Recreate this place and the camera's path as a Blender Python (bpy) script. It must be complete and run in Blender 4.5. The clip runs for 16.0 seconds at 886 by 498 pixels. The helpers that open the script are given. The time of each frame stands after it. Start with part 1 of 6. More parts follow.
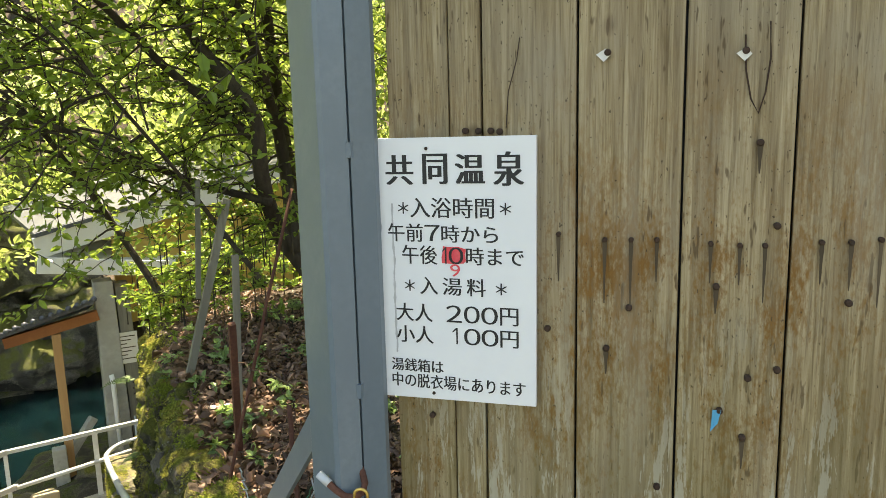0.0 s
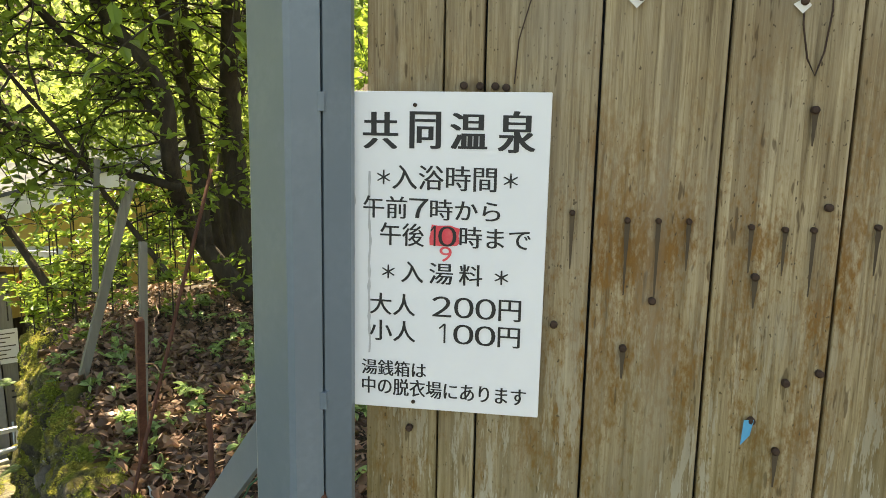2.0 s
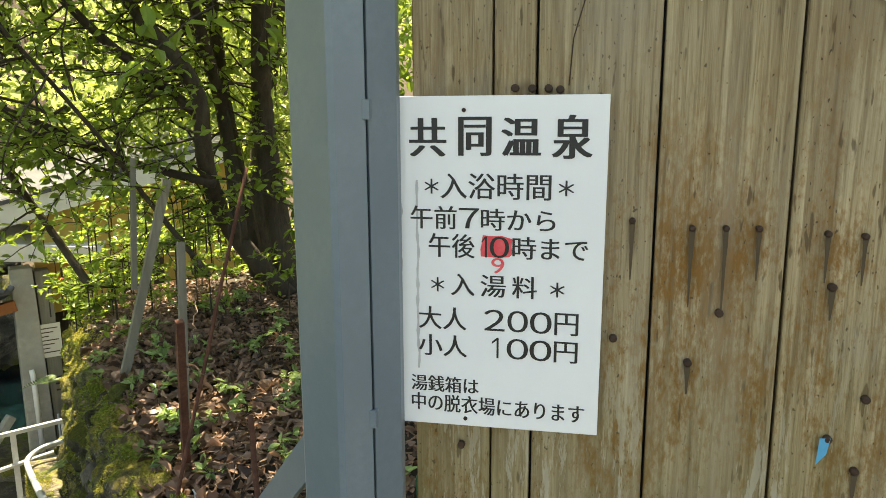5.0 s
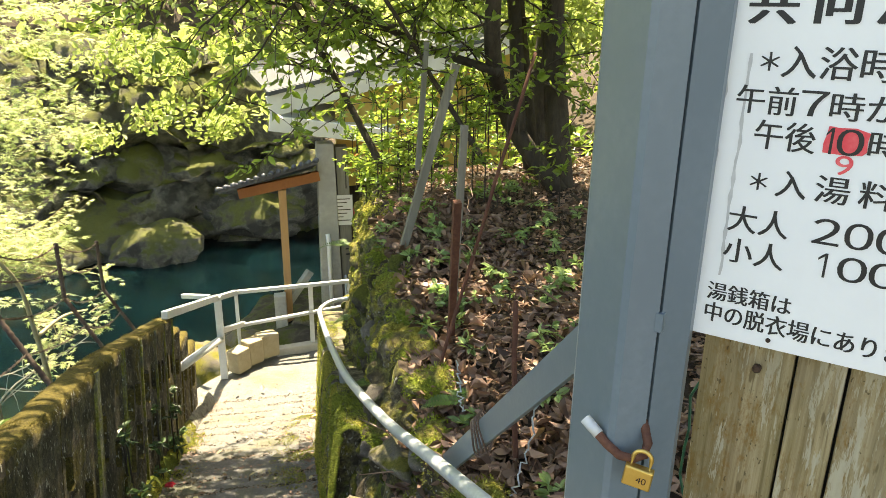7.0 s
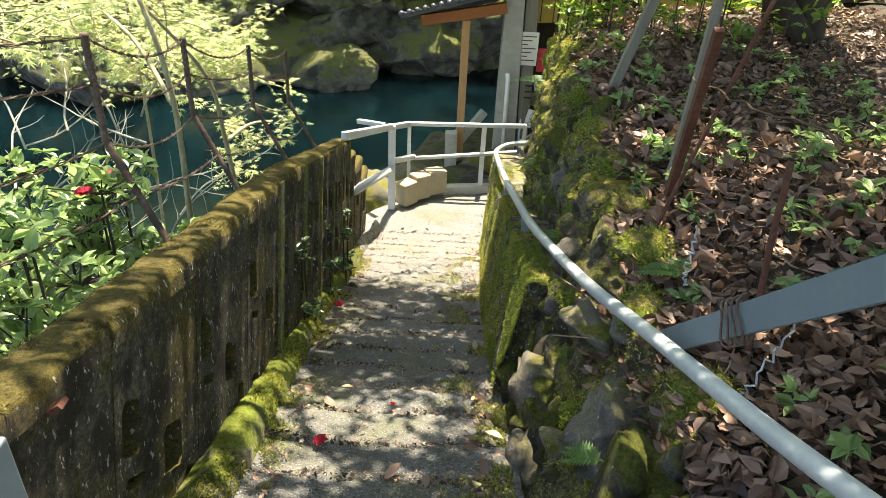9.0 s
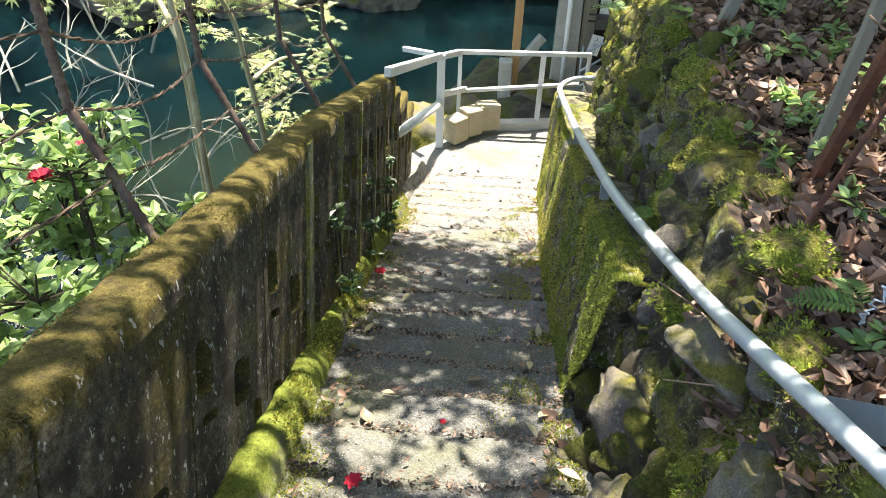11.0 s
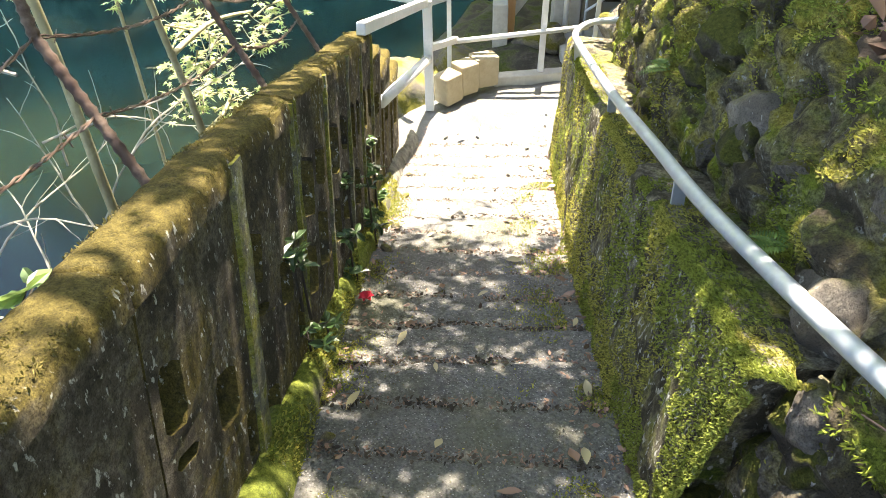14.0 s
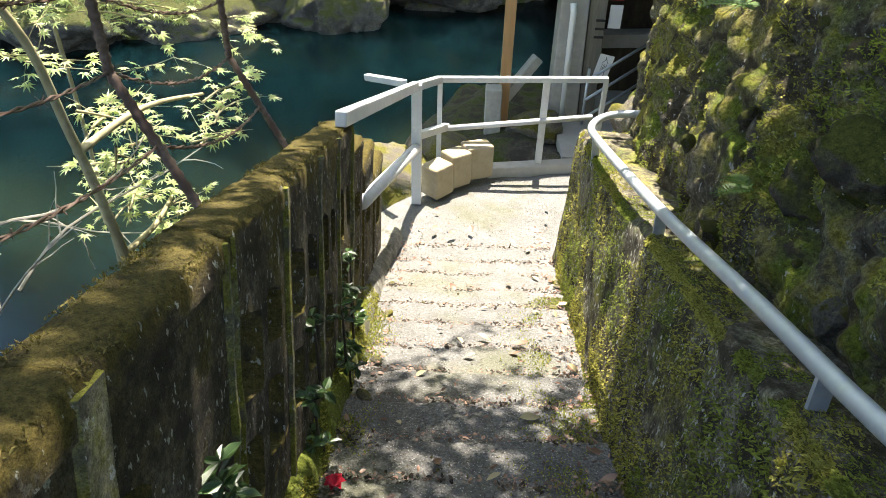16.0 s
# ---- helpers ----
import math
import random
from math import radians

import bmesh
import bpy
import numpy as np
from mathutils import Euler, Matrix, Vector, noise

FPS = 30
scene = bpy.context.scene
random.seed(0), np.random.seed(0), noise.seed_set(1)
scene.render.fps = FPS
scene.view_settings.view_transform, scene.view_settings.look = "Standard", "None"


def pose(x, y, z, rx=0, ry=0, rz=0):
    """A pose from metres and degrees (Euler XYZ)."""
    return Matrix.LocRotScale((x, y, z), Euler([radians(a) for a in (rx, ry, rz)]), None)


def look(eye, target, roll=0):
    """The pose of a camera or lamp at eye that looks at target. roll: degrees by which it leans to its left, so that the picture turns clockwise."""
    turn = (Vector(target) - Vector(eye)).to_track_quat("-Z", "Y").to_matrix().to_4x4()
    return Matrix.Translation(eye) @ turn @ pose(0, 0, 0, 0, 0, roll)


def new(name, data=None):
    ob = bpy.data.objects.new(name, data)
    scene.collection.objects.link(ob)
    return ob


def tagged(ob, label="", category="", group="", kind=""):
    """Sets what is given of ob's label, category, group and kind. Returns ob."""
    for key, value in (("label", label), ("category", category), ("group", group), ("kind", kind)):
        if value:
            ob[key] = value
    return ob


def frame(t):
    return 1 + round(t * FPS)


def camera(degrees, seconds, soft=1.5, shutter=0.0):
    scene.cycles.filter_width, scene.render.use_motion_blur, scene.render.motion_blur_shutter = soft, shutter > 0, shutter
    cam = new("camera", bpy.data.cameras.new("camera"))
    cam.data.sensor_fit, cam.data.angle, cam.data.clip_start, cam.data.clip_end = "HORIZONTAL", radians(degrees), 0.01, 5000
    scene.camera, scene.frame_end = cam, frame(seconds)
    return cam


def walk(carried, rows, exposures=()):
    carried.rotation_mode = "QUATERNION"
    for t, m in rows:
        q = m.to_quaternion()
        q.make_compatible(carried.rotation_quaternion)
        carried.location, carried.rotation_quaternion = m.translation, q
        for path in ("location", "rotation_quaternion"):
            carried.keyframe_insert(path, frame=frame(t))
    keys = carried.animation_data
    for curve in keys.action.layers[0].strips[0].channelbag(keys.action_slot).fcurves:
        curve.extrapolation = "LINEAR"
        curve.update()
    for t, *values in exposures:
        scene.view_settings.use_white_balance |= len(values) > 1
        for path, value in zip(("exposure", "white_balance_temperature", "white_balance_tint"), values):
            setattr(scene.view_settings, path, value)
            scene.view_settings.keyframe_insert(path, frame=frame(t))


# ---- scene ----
from mathutils import geometry

cam = camera(64.0, 16.0, 0.8)
PATH = [
    (0, (0.42, -0.069, 1.564), (-0.201, 1.805, 1.241), -1.4),
    (0.5, (0.34, 0.008, 1.547), (-0.176, 1.914, 1.224), -1.4),
    (1, (0.262, 0.059, 1.519), (-0.161, 1.991, 1.221), -0.4),
    (1.5, (0.222, 0.101, 1.513), (-0.16, 2.035, 1.176), 0.9),
    (2, (0.208, 0.123, 1.489), (-0.154, 2.063, 1.166), 1.1),
    (2.5, (0.197, 0.128, 1.49), (-0.152, 2.071, 1.164), 1.4),
    (3, (0.196, 0.136, 1.493), (-0.147, 2.076, 1.152), 0.9),
    (3.2, (0.203, 0.136, 1.492), (-0.152, 2.075, 1.152), 0.8),
    (5.3, (0.144, 0.187, 1.529), (-0.348, 2.088, 1.152), -0.9),
    (5.5, (0.13, 0.195, 1.532), (-0.437, 2.072, 1.135), -1.5),
    (6, (0.105, 0.221, 1.528), (-0.701, 1.993, 1.073), -0.6),
    (6.2, (0.102, 0.234, 1.524), (-0.804, 1.948, 1.032), 0.3),
    (6.5, (0.094, 0.239, 1.502), (-0.879, 1.899, 0.955), 0.5),
    (7, (0.087, 0.236, 1.469), (-0.992, 1.796, 0.836), 0.9),
    (7.5, (0.065, 0.232, 1.43), (-1.078, 1.708, 0.712), 2.4),
    (7.7, (0.052, 0.238, 1.406), (-1.116, 1.679, 0.657), 2.9),
    (8, (0.017, 0.242, 1.382), (-1.219, 1.593, 0.578), 2.5),
    (8.5, (-0.114, 0.283, 1.313), (-1.392, 1.506, 0.38), 2.9),
    (9, (-0.286, 0.357, 1.266), (-1.557, 1.513, 0.242), 3.1),
    (9.2, (-0.33, 0.389, 1.254), (-1.597, 1.531, 0.21), 2.4),
    (11.3, (-0.918, 0.802, 1.063), (-2.162, 1.786, -0.156), 2.0),
    (11.5, (-0.983, 0.853, 1.016), (-2.217, 1.855, -0.198), 2.2),
    (12, (-1.13, 0.945, 0.932), (-2.375, 1.965, -0.255), 1.5),
    (12.5, (-1.25, 1.061, 0.882), (-2.46, 2.075, -0.345), 1.8),
    (13, (-1.342, 1.143, 0.831), (-2.554, 2.085, -0.451), 1.0),
    (13.5, (-1.432, 1.213, 0.8), (-2.635, 2.133, -0.507), -0.6),
    (14, (-1.58, 1.281, 0.765), (-2.748, 2.223, -0.558), -1.0),
    (14.5, (-1.746, 1.373, 0.698), (-2.893, 2.348, -0.619), -0.8),
    (15, (-1.892, 1.493, 0.635), (-3.076, 2.487, -0.634), 0.7),
    (15.5, (-2.054, 1.586, 0.567), (-3.279, 2.616, -0.632), 1.3),
    (16, (-2.228, 1.702, 0.484), (-3.451, 2.779, -0.675), 1.8),
]
EXPOSURES = [(0, 1.98, 8900, 7), (3, 1.96, 9300, 7), (5.5, 1.95, 9300, 6), (6.3, 2.0, 9200, 6), (7.4, 2.25, 8500, 8), (8.4, 1.92, 7900, 8), (9, 1.98, 7550, 8), (12.5, 2.4, 6900, 13), (13.5, 2.54, 7200, 14), (14.4, 2.85, 7400, 14), (15.1, 2.79, 7400, 14), (15.6, 2.38, 7300, 13), (16, 1.97, 6900, 12)]
walk(cam, [(t, look(eye, target, roll)) for t, eye, target, roll in PATH], EXPOSURES)

# ---- plan: s runs down the path, c across it (to the walker's right), z up ----
DX, DY = -0.7413, 0.6712


def W(s, c, z):
    return Vector((s * DX + c * DY, s * DY - c * DX, z))


def lerp(x, xs, ys):
    return float(np.interp(x, xs, ys))


def slope_z(s):
    return lerp(s, [-4, 0.2, 1.5, 3, 5, 6.7, 7.5, 8.6, 10], [0.12, 0.12, -0.42, -1.0, -1.76, -2.37, -2.46, -2.6, -2.7])


def left_foot(s):
    return lerp(s, [0, 2, 4, 6.5, 7.3, 7.8, 8.3], [-0.55, -0.58, -0.66, -0.66, -0.58, -0.3, 0.0])


def right_foot(s):
    return lerp(s, [0, 2, 4.5, 7, 8.2], [0.33, 0.33, 0.35, 0.47, 0.75])


def coping_z(s):
    return lerp(s, [0.8, 1.33, 1.89, 2.62, 2.89, 3.4, 3.92, 4.87, 5.65, 6.5], [0.49, 0.36, 0.21, 0.03, -0.04, -0.16, -0.31, -0.62, -0.87, -1.2])


def low_wall_z(s):
    return lerp(s, [2.5, 3.0, 3.67, 4.61, 5.56, 6.24, 7.2], [-0.22, -0.36, -0.56, -0.84, -1.14, -1.3, -1.5])


WATER = -4.0

# ---- light ----
SUN_EL, SUN_H = radians(68), (W(1, 0, 0) * 0.98 + W(0, 1, 0) * 0.12).normalized()
world = bpy.data.worlds.new("sky")
scene.world = world
world.use_nodes = True
wn = world.node_tree.nodes
sky = wn.new("ShaderNodeTexSky")
sky.sky_type, sky.sun_disc, sky.sun_elevation = "NISHITA", False, SUN_EL
sky.sun_rotation = math.atan2(SUN_H.x, SUN_H.y)
world.node_tree.links.new(sky.outputs[0], wn["Background"].inputs[0])
wn["Background"].inputs[1].default_value = 0.12
sun = new("sun", bpy.data.lights.new("sun", "SUN"))
sun.data.energy, sun.data.angle, sun.data.color = 5.0, radians(0.53), (1.0, 0.95, 0.86)
sun_from = SUN_H * math.cos(SUN_EL) + Vector((0, 0, math.sin(SUN_EL)))
sun.matrix_world = look(sun_from * 30, (0, 0, 0))


# ---- materials ----
def nodes_of(name):
    m = bpy.data.materials.new(name)
    m.use_nodes = True
    t = m.node_tree
    return m, t, t.nodes["Principled BSDF"]


def add_node(t, kind, **values):
    n = t.nodes.new("ShaderNode" + kind)
    for k, v in values.items():
        n.inputs[k.replace("_", " ")].default_value = v
    return n


def coords(t, stretch=(1, 1, 1), use="Object"):
    tc, mp = t.nodes.new("ShaderNodeTexCoord"), t.nodes.new("ShaderNodeMapping")
    mp.inputs["Scale"].default_value = stretch
    t.links.new(tc.outputs[use], mp.inputs["Vector"])
    return mp.outputs[0]


def noise_of(t, vec, scale, detail=6.0, rough=0.6, distort=0.0):
    n = add_node(t, "TexNoise", Scale=scale, Detail=detail, Roughness=rough, Distortion=distort)
    t.links.new(vec, n.inputs["Vector"])
    return n.outputs["Fac"]


def ramp_of(t, fac, stops):
    r = t.nodes.new("ShaderNodeValToRGB")
    e = r.color_ramp.elements
    while len(e) < len(stops):
        e.new(0.5)
    for el, (p, c) in zip(e, stops):
        el.position, el.color = p, (*c, 1) if len(c) == 3 else (c[0], c[0], c[0], 1)
    t.links.new(fac, r.inputs[0])
    return r.outputs[0]


def mix_of(t, fac, a, b, mode="MIX"):
    m = t.nodes.new("ShaderNodeMix")
    m.data_type, m.blend_type = "RGBA", mode
    for sock, v in ((m.inputs[0], fac), (m.inputs[6], a), (m.inputs[7], b)):
        if isinstance(v, (int, float)):
            sock.default_value = v
        elif isinstance(v, tuple):
            sock.default_value = (*v, 1)
        else:
            t.links.new(v, sock)
    return m.outputs[2]


def bump_of(t, p, height, strength=0.4, distance=0.01):
    b = add_node(t, "Bump", Strength=strength, Distance=distance)
    t.links.new(height, b.inputs["Height"])
    t.links.new(b.outputs[0], p.inputs["Normal"])


def up_mask(t, lo, hi):
    g, x = t.nodes.new("ShaderNodeNewGeometry"), t.nodes.new("ShaderNodeSeparateXYZ")
    t.links.new(g.outputs["Normal"], x.inputs[0])
    r = t.nodes.new("ShaderNodeMapRange")
    r.inputs[1].default_value, r.inputs[2].default_value = lo, hi
    t.links.new(x.outputs[2], r.inputs[0])
    return r.outputs[0]


def mul_of(t, a, b, op="MULTIPLY"):
    m = t.nodes.new("ShaderNodeMath")
    m.operation, m.use_clamp = op, True
    for sock, v in zip(m.inputs, (a, b)):
        if isinstance(v, (int, float)):
            sock.default_value = v
        else:
            t.links.new(v, sock)
    return m.outputs[0]


def simple(name, col_a, col_b, scale=20, rough=0.6, metal=0.0, bump=0.2, stretch=(1, 1, 1), dist=0.004):
    m, t, p = nodes_of(name)
    v = coords(t, stretch)
    f = noise_of(t, v, scale)
    g = noise_of(t, v, scale * 0.13, 3)
    c = mix_of(t, ramp_of(t, g, [(0.35, (0.0,)), (0.65, (1.0,))]), ramp_of(t, f, [(0.3, col_a), (0.7, col_b)]), col_a)
    t.links.new(c, p.inputs["Base Color"])
    p.inputs["Roughness"].default_value, p.inputs["Metallic"].default_value = rough, metal
    bump_of(t, p, f, bump, dist)
    return m


def mossy(name, base_a, base_b, moss_a, moss_b, amount=0.5, scale=9.0, side=0.3, lichen=0.0, bump=0.8, dist=0.02, streaks=0.0, second=None):
    """Stone or concrete with moss: thick on top, in patches on the sides, with pale lichen specks."""
    m, t, p = nodes_of(name)
    v = coords(t)
    fine, mid, big = noise_of(t, v, 70, 8, 0.7), noise_of(t, v, scale, 6, 0.65), noise_of(t, v, scale * 0.22, 4)
    grit = noise_of(t, v, 260, 4, 0.75)
    stone = mix_of(t, ramp_of(t, mid, [(0.42, (1.0,)), (0.62, (0.0,))]), ramp_of(t, fine, [(0.38, base_a), (0.62, base_b)]), tuple(x * 0.6 for x in base_a))
    moss = mix_of(t, ramp_of(t, fine, [(0.35, (0.0,)), (0.65, (1.0,))]), moss_a, moss_b)
    if second:
        other = ramp_of(t, noise_of(t, v, 3.1, 4, 0.6), [(0.46, (0.0,)), (0.56, (1.0,))])
        moss = mix_of(t, other, moss, mix_of(t, ramp_of(t, fine, [(0.35, (0.0,)), (0.65, (1.0,))]), second[0], second[1]))
    patch = mul_of(t, mul_of(t, mid, 0.6), mul_of(t, big, 0.4), "ADD")
    where = mul_of(t, patch, mul_of(t, up_mask(t, -0.2, 1.0), side), "ADD")
    fac = ramp_of(t, where, [(0.62 - amount * 0.35, (0.0,)), (0.72 - amount * 0.3, (1.0,))])
    c = mix_of(t, fac, stone, moss)
    if lichen:
        spots = noise_of(t, coords(t, (1, 1, 0.55)), 62, 4, 0.55)
        flecks = ramp_of(t, spots, [(0.68 - lichen * 0.08, (0.0,)), (0.71 - lichen * 0.06, (1.0,))])
        c = mix_of(t, mul_of(t, flecks, up_mask(t, 0.8, 0.25)), c, (0.6, 0.6, 0.54))
    if streaks:
        run = noise_of(t, coords(t, (1, 1, 0.5)), 12, 8, 0.75)
        low = noise_of(t, v, 1.7, 3)
        pale = mul_of(t, ramp_of(t, run, [(0.59, (0.0,)), (0.62, (1.0,))]), ramp_of(t, low, [(0.46, (0.0,)), (0.56, (1.0,))]))
        pale = mul_of(t, pale, up_mask(t, 0.6, 0.1))
        c = mix_of(t, mul_of(t, pale, streaks), c, (0.5, 0.5, 0.46))
        c = mix_of(t, mul_of(t, ramp_of(t, run, [(0.36, (1.0,)), (0.48, (0.0,))]), 0.6), c, (0.045, 0.036, 0.026))
    c = mix_of(t, 1.0, c, ramp_of(t, grit, [(0.36, (0.42,)), (0.5, (0.85,)), (0.66, (1.0,))]), "MULTIPLY")
    t.links.new(c, p.inputs["Base Color"])
    p.inputs["Roughness"].default_value = 0.95
    p.inputs["Specular IOR Level"].default_value = 0.2
    h = mix_of(t, fac, fine, mul_of(t, mul_of(t, fine, 0.8), mul_of(t, mid, 0.6), "ADD"))
    h = mul_of(t, mul_of(t, h, 0.8), mul_of(t, grit, 0.2), "ADD")
    bump_of(t, p, h, bump, dist)
    return m


def gritty(name, k=1.0):
    """Weathered concrete with the aggregate showing, damp stains and moss films."""
    m, t, p = nodes_of(name)
    v = coords(t)
    fine, big, mid = noise_of(t, v, 85, 8, 0.75), noise_of(t, v, 1.9, 5, 0.6), noise_of(t, v, 7, 6, 0.65)
    cells = t.nodes.new("ShaderNodeTexVoronoi")
    cells.inputs["Scale"].default_value = 95.0
    t.links.new(v, cells.inputs["Vector"])
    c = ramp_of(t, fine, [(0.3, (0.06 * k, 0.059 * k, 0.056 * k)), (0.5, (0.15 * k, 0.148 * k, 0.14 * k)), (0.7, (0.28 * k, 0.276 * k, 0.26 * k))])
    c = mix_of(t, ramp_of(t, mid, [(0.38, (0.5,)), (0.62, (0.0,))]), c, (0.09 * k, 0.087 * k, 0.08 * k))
    stone = mul_of(t, ramp_of(t, cells.outputs["Distance"], [(0.18, (1.0,)), (0.3, (0.0,))]), ramp_of(t, cells.outputs["Color"], [(0.45, (0.0,)), (0.55, (0.8,))]))
    c = mix_of(t, stone, c, mix_of(t, cells.outputs["Color"], (0.26, 0.25, 0.235), (0.5, 0.49, 0.46)))
    c = mix_of(t, mul_of(t, ramp_of(t, big, [(0.5, (0.0,)), (0.64, (1.0,))]), 0.4), c, (0.12, 0.125, 0.05))
    t.links.new(c, p.inputs["Base Color"])
    p.inputs["Roughness"].default_value = 0.92
    p.inputs["Specular IOR Level"].default_value = 0.3
    h = mul_of(t, mul_of(t, fine, 0.55), mul_of(t, ramp_of(t, cells.outputs["Distance"], [(0.0, (1.0,)), (0.6, (0.0,))]), 0.45), "ADD")
    bump_of(t, p, h, 1.0, 0.014)
    return m


def leafy(name, a, b, back=0.5, rough=0.4, glow=(0.42, 0.55, 0.05)):
    m, t, p = nodes_of(name)
    g = t.nodes.new("ShaderNodeNewGeometry")
    c = ramp_of(t, g.outputs["Random Per Island"], [(0.0, a), (0.6, b), (1.0, tuple(min(1, x * 1.35) for x in b))])
    t.links.new(c, p.inputs["Base Color"])
    p.inputs["Roughness"].default_value = rough
    tr = t.nodes.new("ShaderNodeBsdfTranslucent")
    t.links.new(mix_of(t, 0.55 if back > 0.32 else 0.1, c, glow), tr.inputs[0])
    mx = t.nodes.new("ShaderNodeMixShader")
    mx.inputs[0].default_value = back
    t.links.new(p.outputs[0], mx.inputs[1])
    t.links.new(tr.outputs[0], mx.inputs[2])
    t.links.new(mx.outputs[0], t.nodes["Material Output"].inputs[0])
    return m


def wood_boards(name):
    m, t, p = nodes_of(name)
    oi = t.nodes.new("ShaderNodeObjectInfo")
    tc, mp = t.nodes.new("ShaderNodeTexCoord"), t.nodes.new("ShaderNodeMapping")
    sc = t.nodes.new("ShaderNodeVectorMath")
    sc.operation, sc.inputs[3].default_value = "SCALE", 7.0
    cmb = t.nodes.new("ShaderNodeCombineXYZ")
    for i in range(3):
        t.links.new(oi.outputs["Random"], cmb.inputs[i])
    t.links.new(cmb.outputs[0], sc.inputs[0])
    t.links.new(tc.outputs["Object"], mp.inputs["Vector"])
    t.links.new(sc.outputs[0], mp.inputs["Location"])
    v = mp.outputs[0]

    def stretched(k):
        st = t.nodes.new("ShaderNodeMapping")
        st.inputs["Scale"].default_value = (1, 1, k)
        t.links.new(v, st.inputs["Vector"])
        return st.outputs[0]

    long_, mid_, short_ = stretched(0.03), stretched(0.12), stretched(0.4)
    grain = noise_of(t, long_, 130, 6, 0.7, 0.5)
    rings = noise_of(t, long_, 34, 3, 0.5, 0.8)
    big = noise_of(t, v, 2.6, 5, 0.6)
    base = ramp_of(t, grain, [(0.3, (0.12, 0.08, 0.038)), (0.5, (0.345, 0.265, 0.15)), (0.7, (0.53, 0.43, 0.27))])
    base = mix_of(t, ramp_of(t, rings, [(0.4, (0.45,)), (0.52, (0.0,))]), base, (0.17, 0.115, 0.06))
    base = mix_of(t, ramp_of(t, big, [(0.45, (0.0,)), (0.7, (0.6,))]), base, (0.28, 0.235, 0.165))
    # heights up the wall
    sx = t.nodes.new("ShaderNodeSeparateXYZ")
    t.links.new(tc.outputs["Object"], sx.inputs[0])

    def between(lo, hi):
        r = t.nodes.new("ShaderNodeMapRange")
        r.inputs[1].default_value, r.inputs[2].default_value = lo, hi
        t.links.new(sx.outputs[2], r.inputs[0])
        return r.outputs[0]

    # rust-brown stains in ragged patches, speckled at the rim
    speck = noise_of(t, short_, 120, 4, 0.7)
    blot = noise_of(t, short_, 7.5, 7, 0.72)
    soak = mul_of(t, blot, mul_of(t, speck, 0.42), "ADD")
    rust = mul_of(t, ramp_of(t, soak, [(0.68, (0.0,)), (0.85, (1.0,))]), between(1.75, 1.3))
    base = mix_of(t, mul_of(t, rust, 0.95), base, mix_of(t, speck, (0.1, 0.043, 0.008), (0.29, 0.145, 0.035)))
    # dark flecks along the grain
    fleck = noise_of(t, stretched(0.16), 95, 2, 0.5)
    base = mix_of(t, ramp_of(t, fleck, [(0.66, (0.0,)), (0.71, (0.7,))]), base, (0.08, 0.05, 0.025))
    pits = noise_of(t, stretched(0.5), 170, 2, 0.5)
    base = mix_of(t, ramp_of(t, pits, [(0.68, (0.0,)), (0.72, (0.8,))]), base, (0.06, 0.04, 0.022))
    # knots with a dark ring
    vo = t.nodes.new("ShaderNodeTexVoronoi")
    vo.inputs["Scale"].default_value = 4.2
    t.links.new(stretched(0.6), vo.inputs["Vector"])
    base = mix_of(t, ramp_of(t, vo.outputs["Distance"], [(0.03, (0.5,)), (0.055, (0.15,)), (0.065, (0.65,)), (0.09, (0.0,))]), base, (0.12, 0.075, 0.04))
    # pale bleached wood, then algae and peeling grey bloom on the splashed lower part
    pale = mul_of(t, ramp_of(t, noise_of(t, mid_, 12, 6, 0.7), [(0.5, (0.0,)), (0.66, (1.0,))]), ramp_of(t, noise_of(t, v, 1.5, 3), [(0.42, (0.0,)), (0.6, (1.0,))]))
    base = mix_of(t, mul_of(t, pale, 0.4), base, (0.40, 0.345, 0.25))
    foot = between(1.3, 0.85)
    algae = ramp_of(t, noise_of(t, mid_, 9, 5, 0.65), [(0.35, (0.2,)), (0.6, (1.0,))])
    base = mix_of(t, mul_of(t, mul_of(t, foot, algae), 0.5), base, (0.15, 0.125, 0.04))
    peel = ramp_of(t, noise_of(t, mid_, 26, 6, 0.75), [(0.54, (0.0,)), (0.57, (1.0,))])
    base = mix_of(t, mul_of(t, mul_of(t, foot, peel), 0.7), base, (0.44, 0.41, 0.31))
    t.links.new(base, p.inputs["Base Color"])
    p.inputs["Roughness"].default_value = 0.85
    p.inputs["Specular IOR Level"].default_value = 0.25
    bump_of(t, p, mul_of(t, mul_of(t, grain, 0.7), mul_of(t, rings, 0.3), "ADD"), 0.8, 0.004)
    return m


BOARD = wood_boards("weathered_cedar")
STEEL = simple("grey_blue_paint", (0.135, 0.175, 0.205), (0.165, 0.205, 0.235), 60, 0.33, 0.0, 0.05)
RUST = simple("rust", (0.09, 0.035, 0.022), (0.19, 0.08, 0.05), 90, 0.85, 0.2, 0.6)
BRASS = simple("brass", (0.62, 0.42, 0.12), (0.72, 0.52, 0.18), 120, 0.35, 0.9, 0.1)
WHITE = simple("white_enamel", (0.78, 0.79, 0.80), (0.83, 0.84, 0.84), 12, 0.3, 0, 0.02)
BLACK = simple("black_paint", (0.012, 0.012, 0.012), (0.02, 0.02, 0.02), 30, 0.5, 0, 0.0)
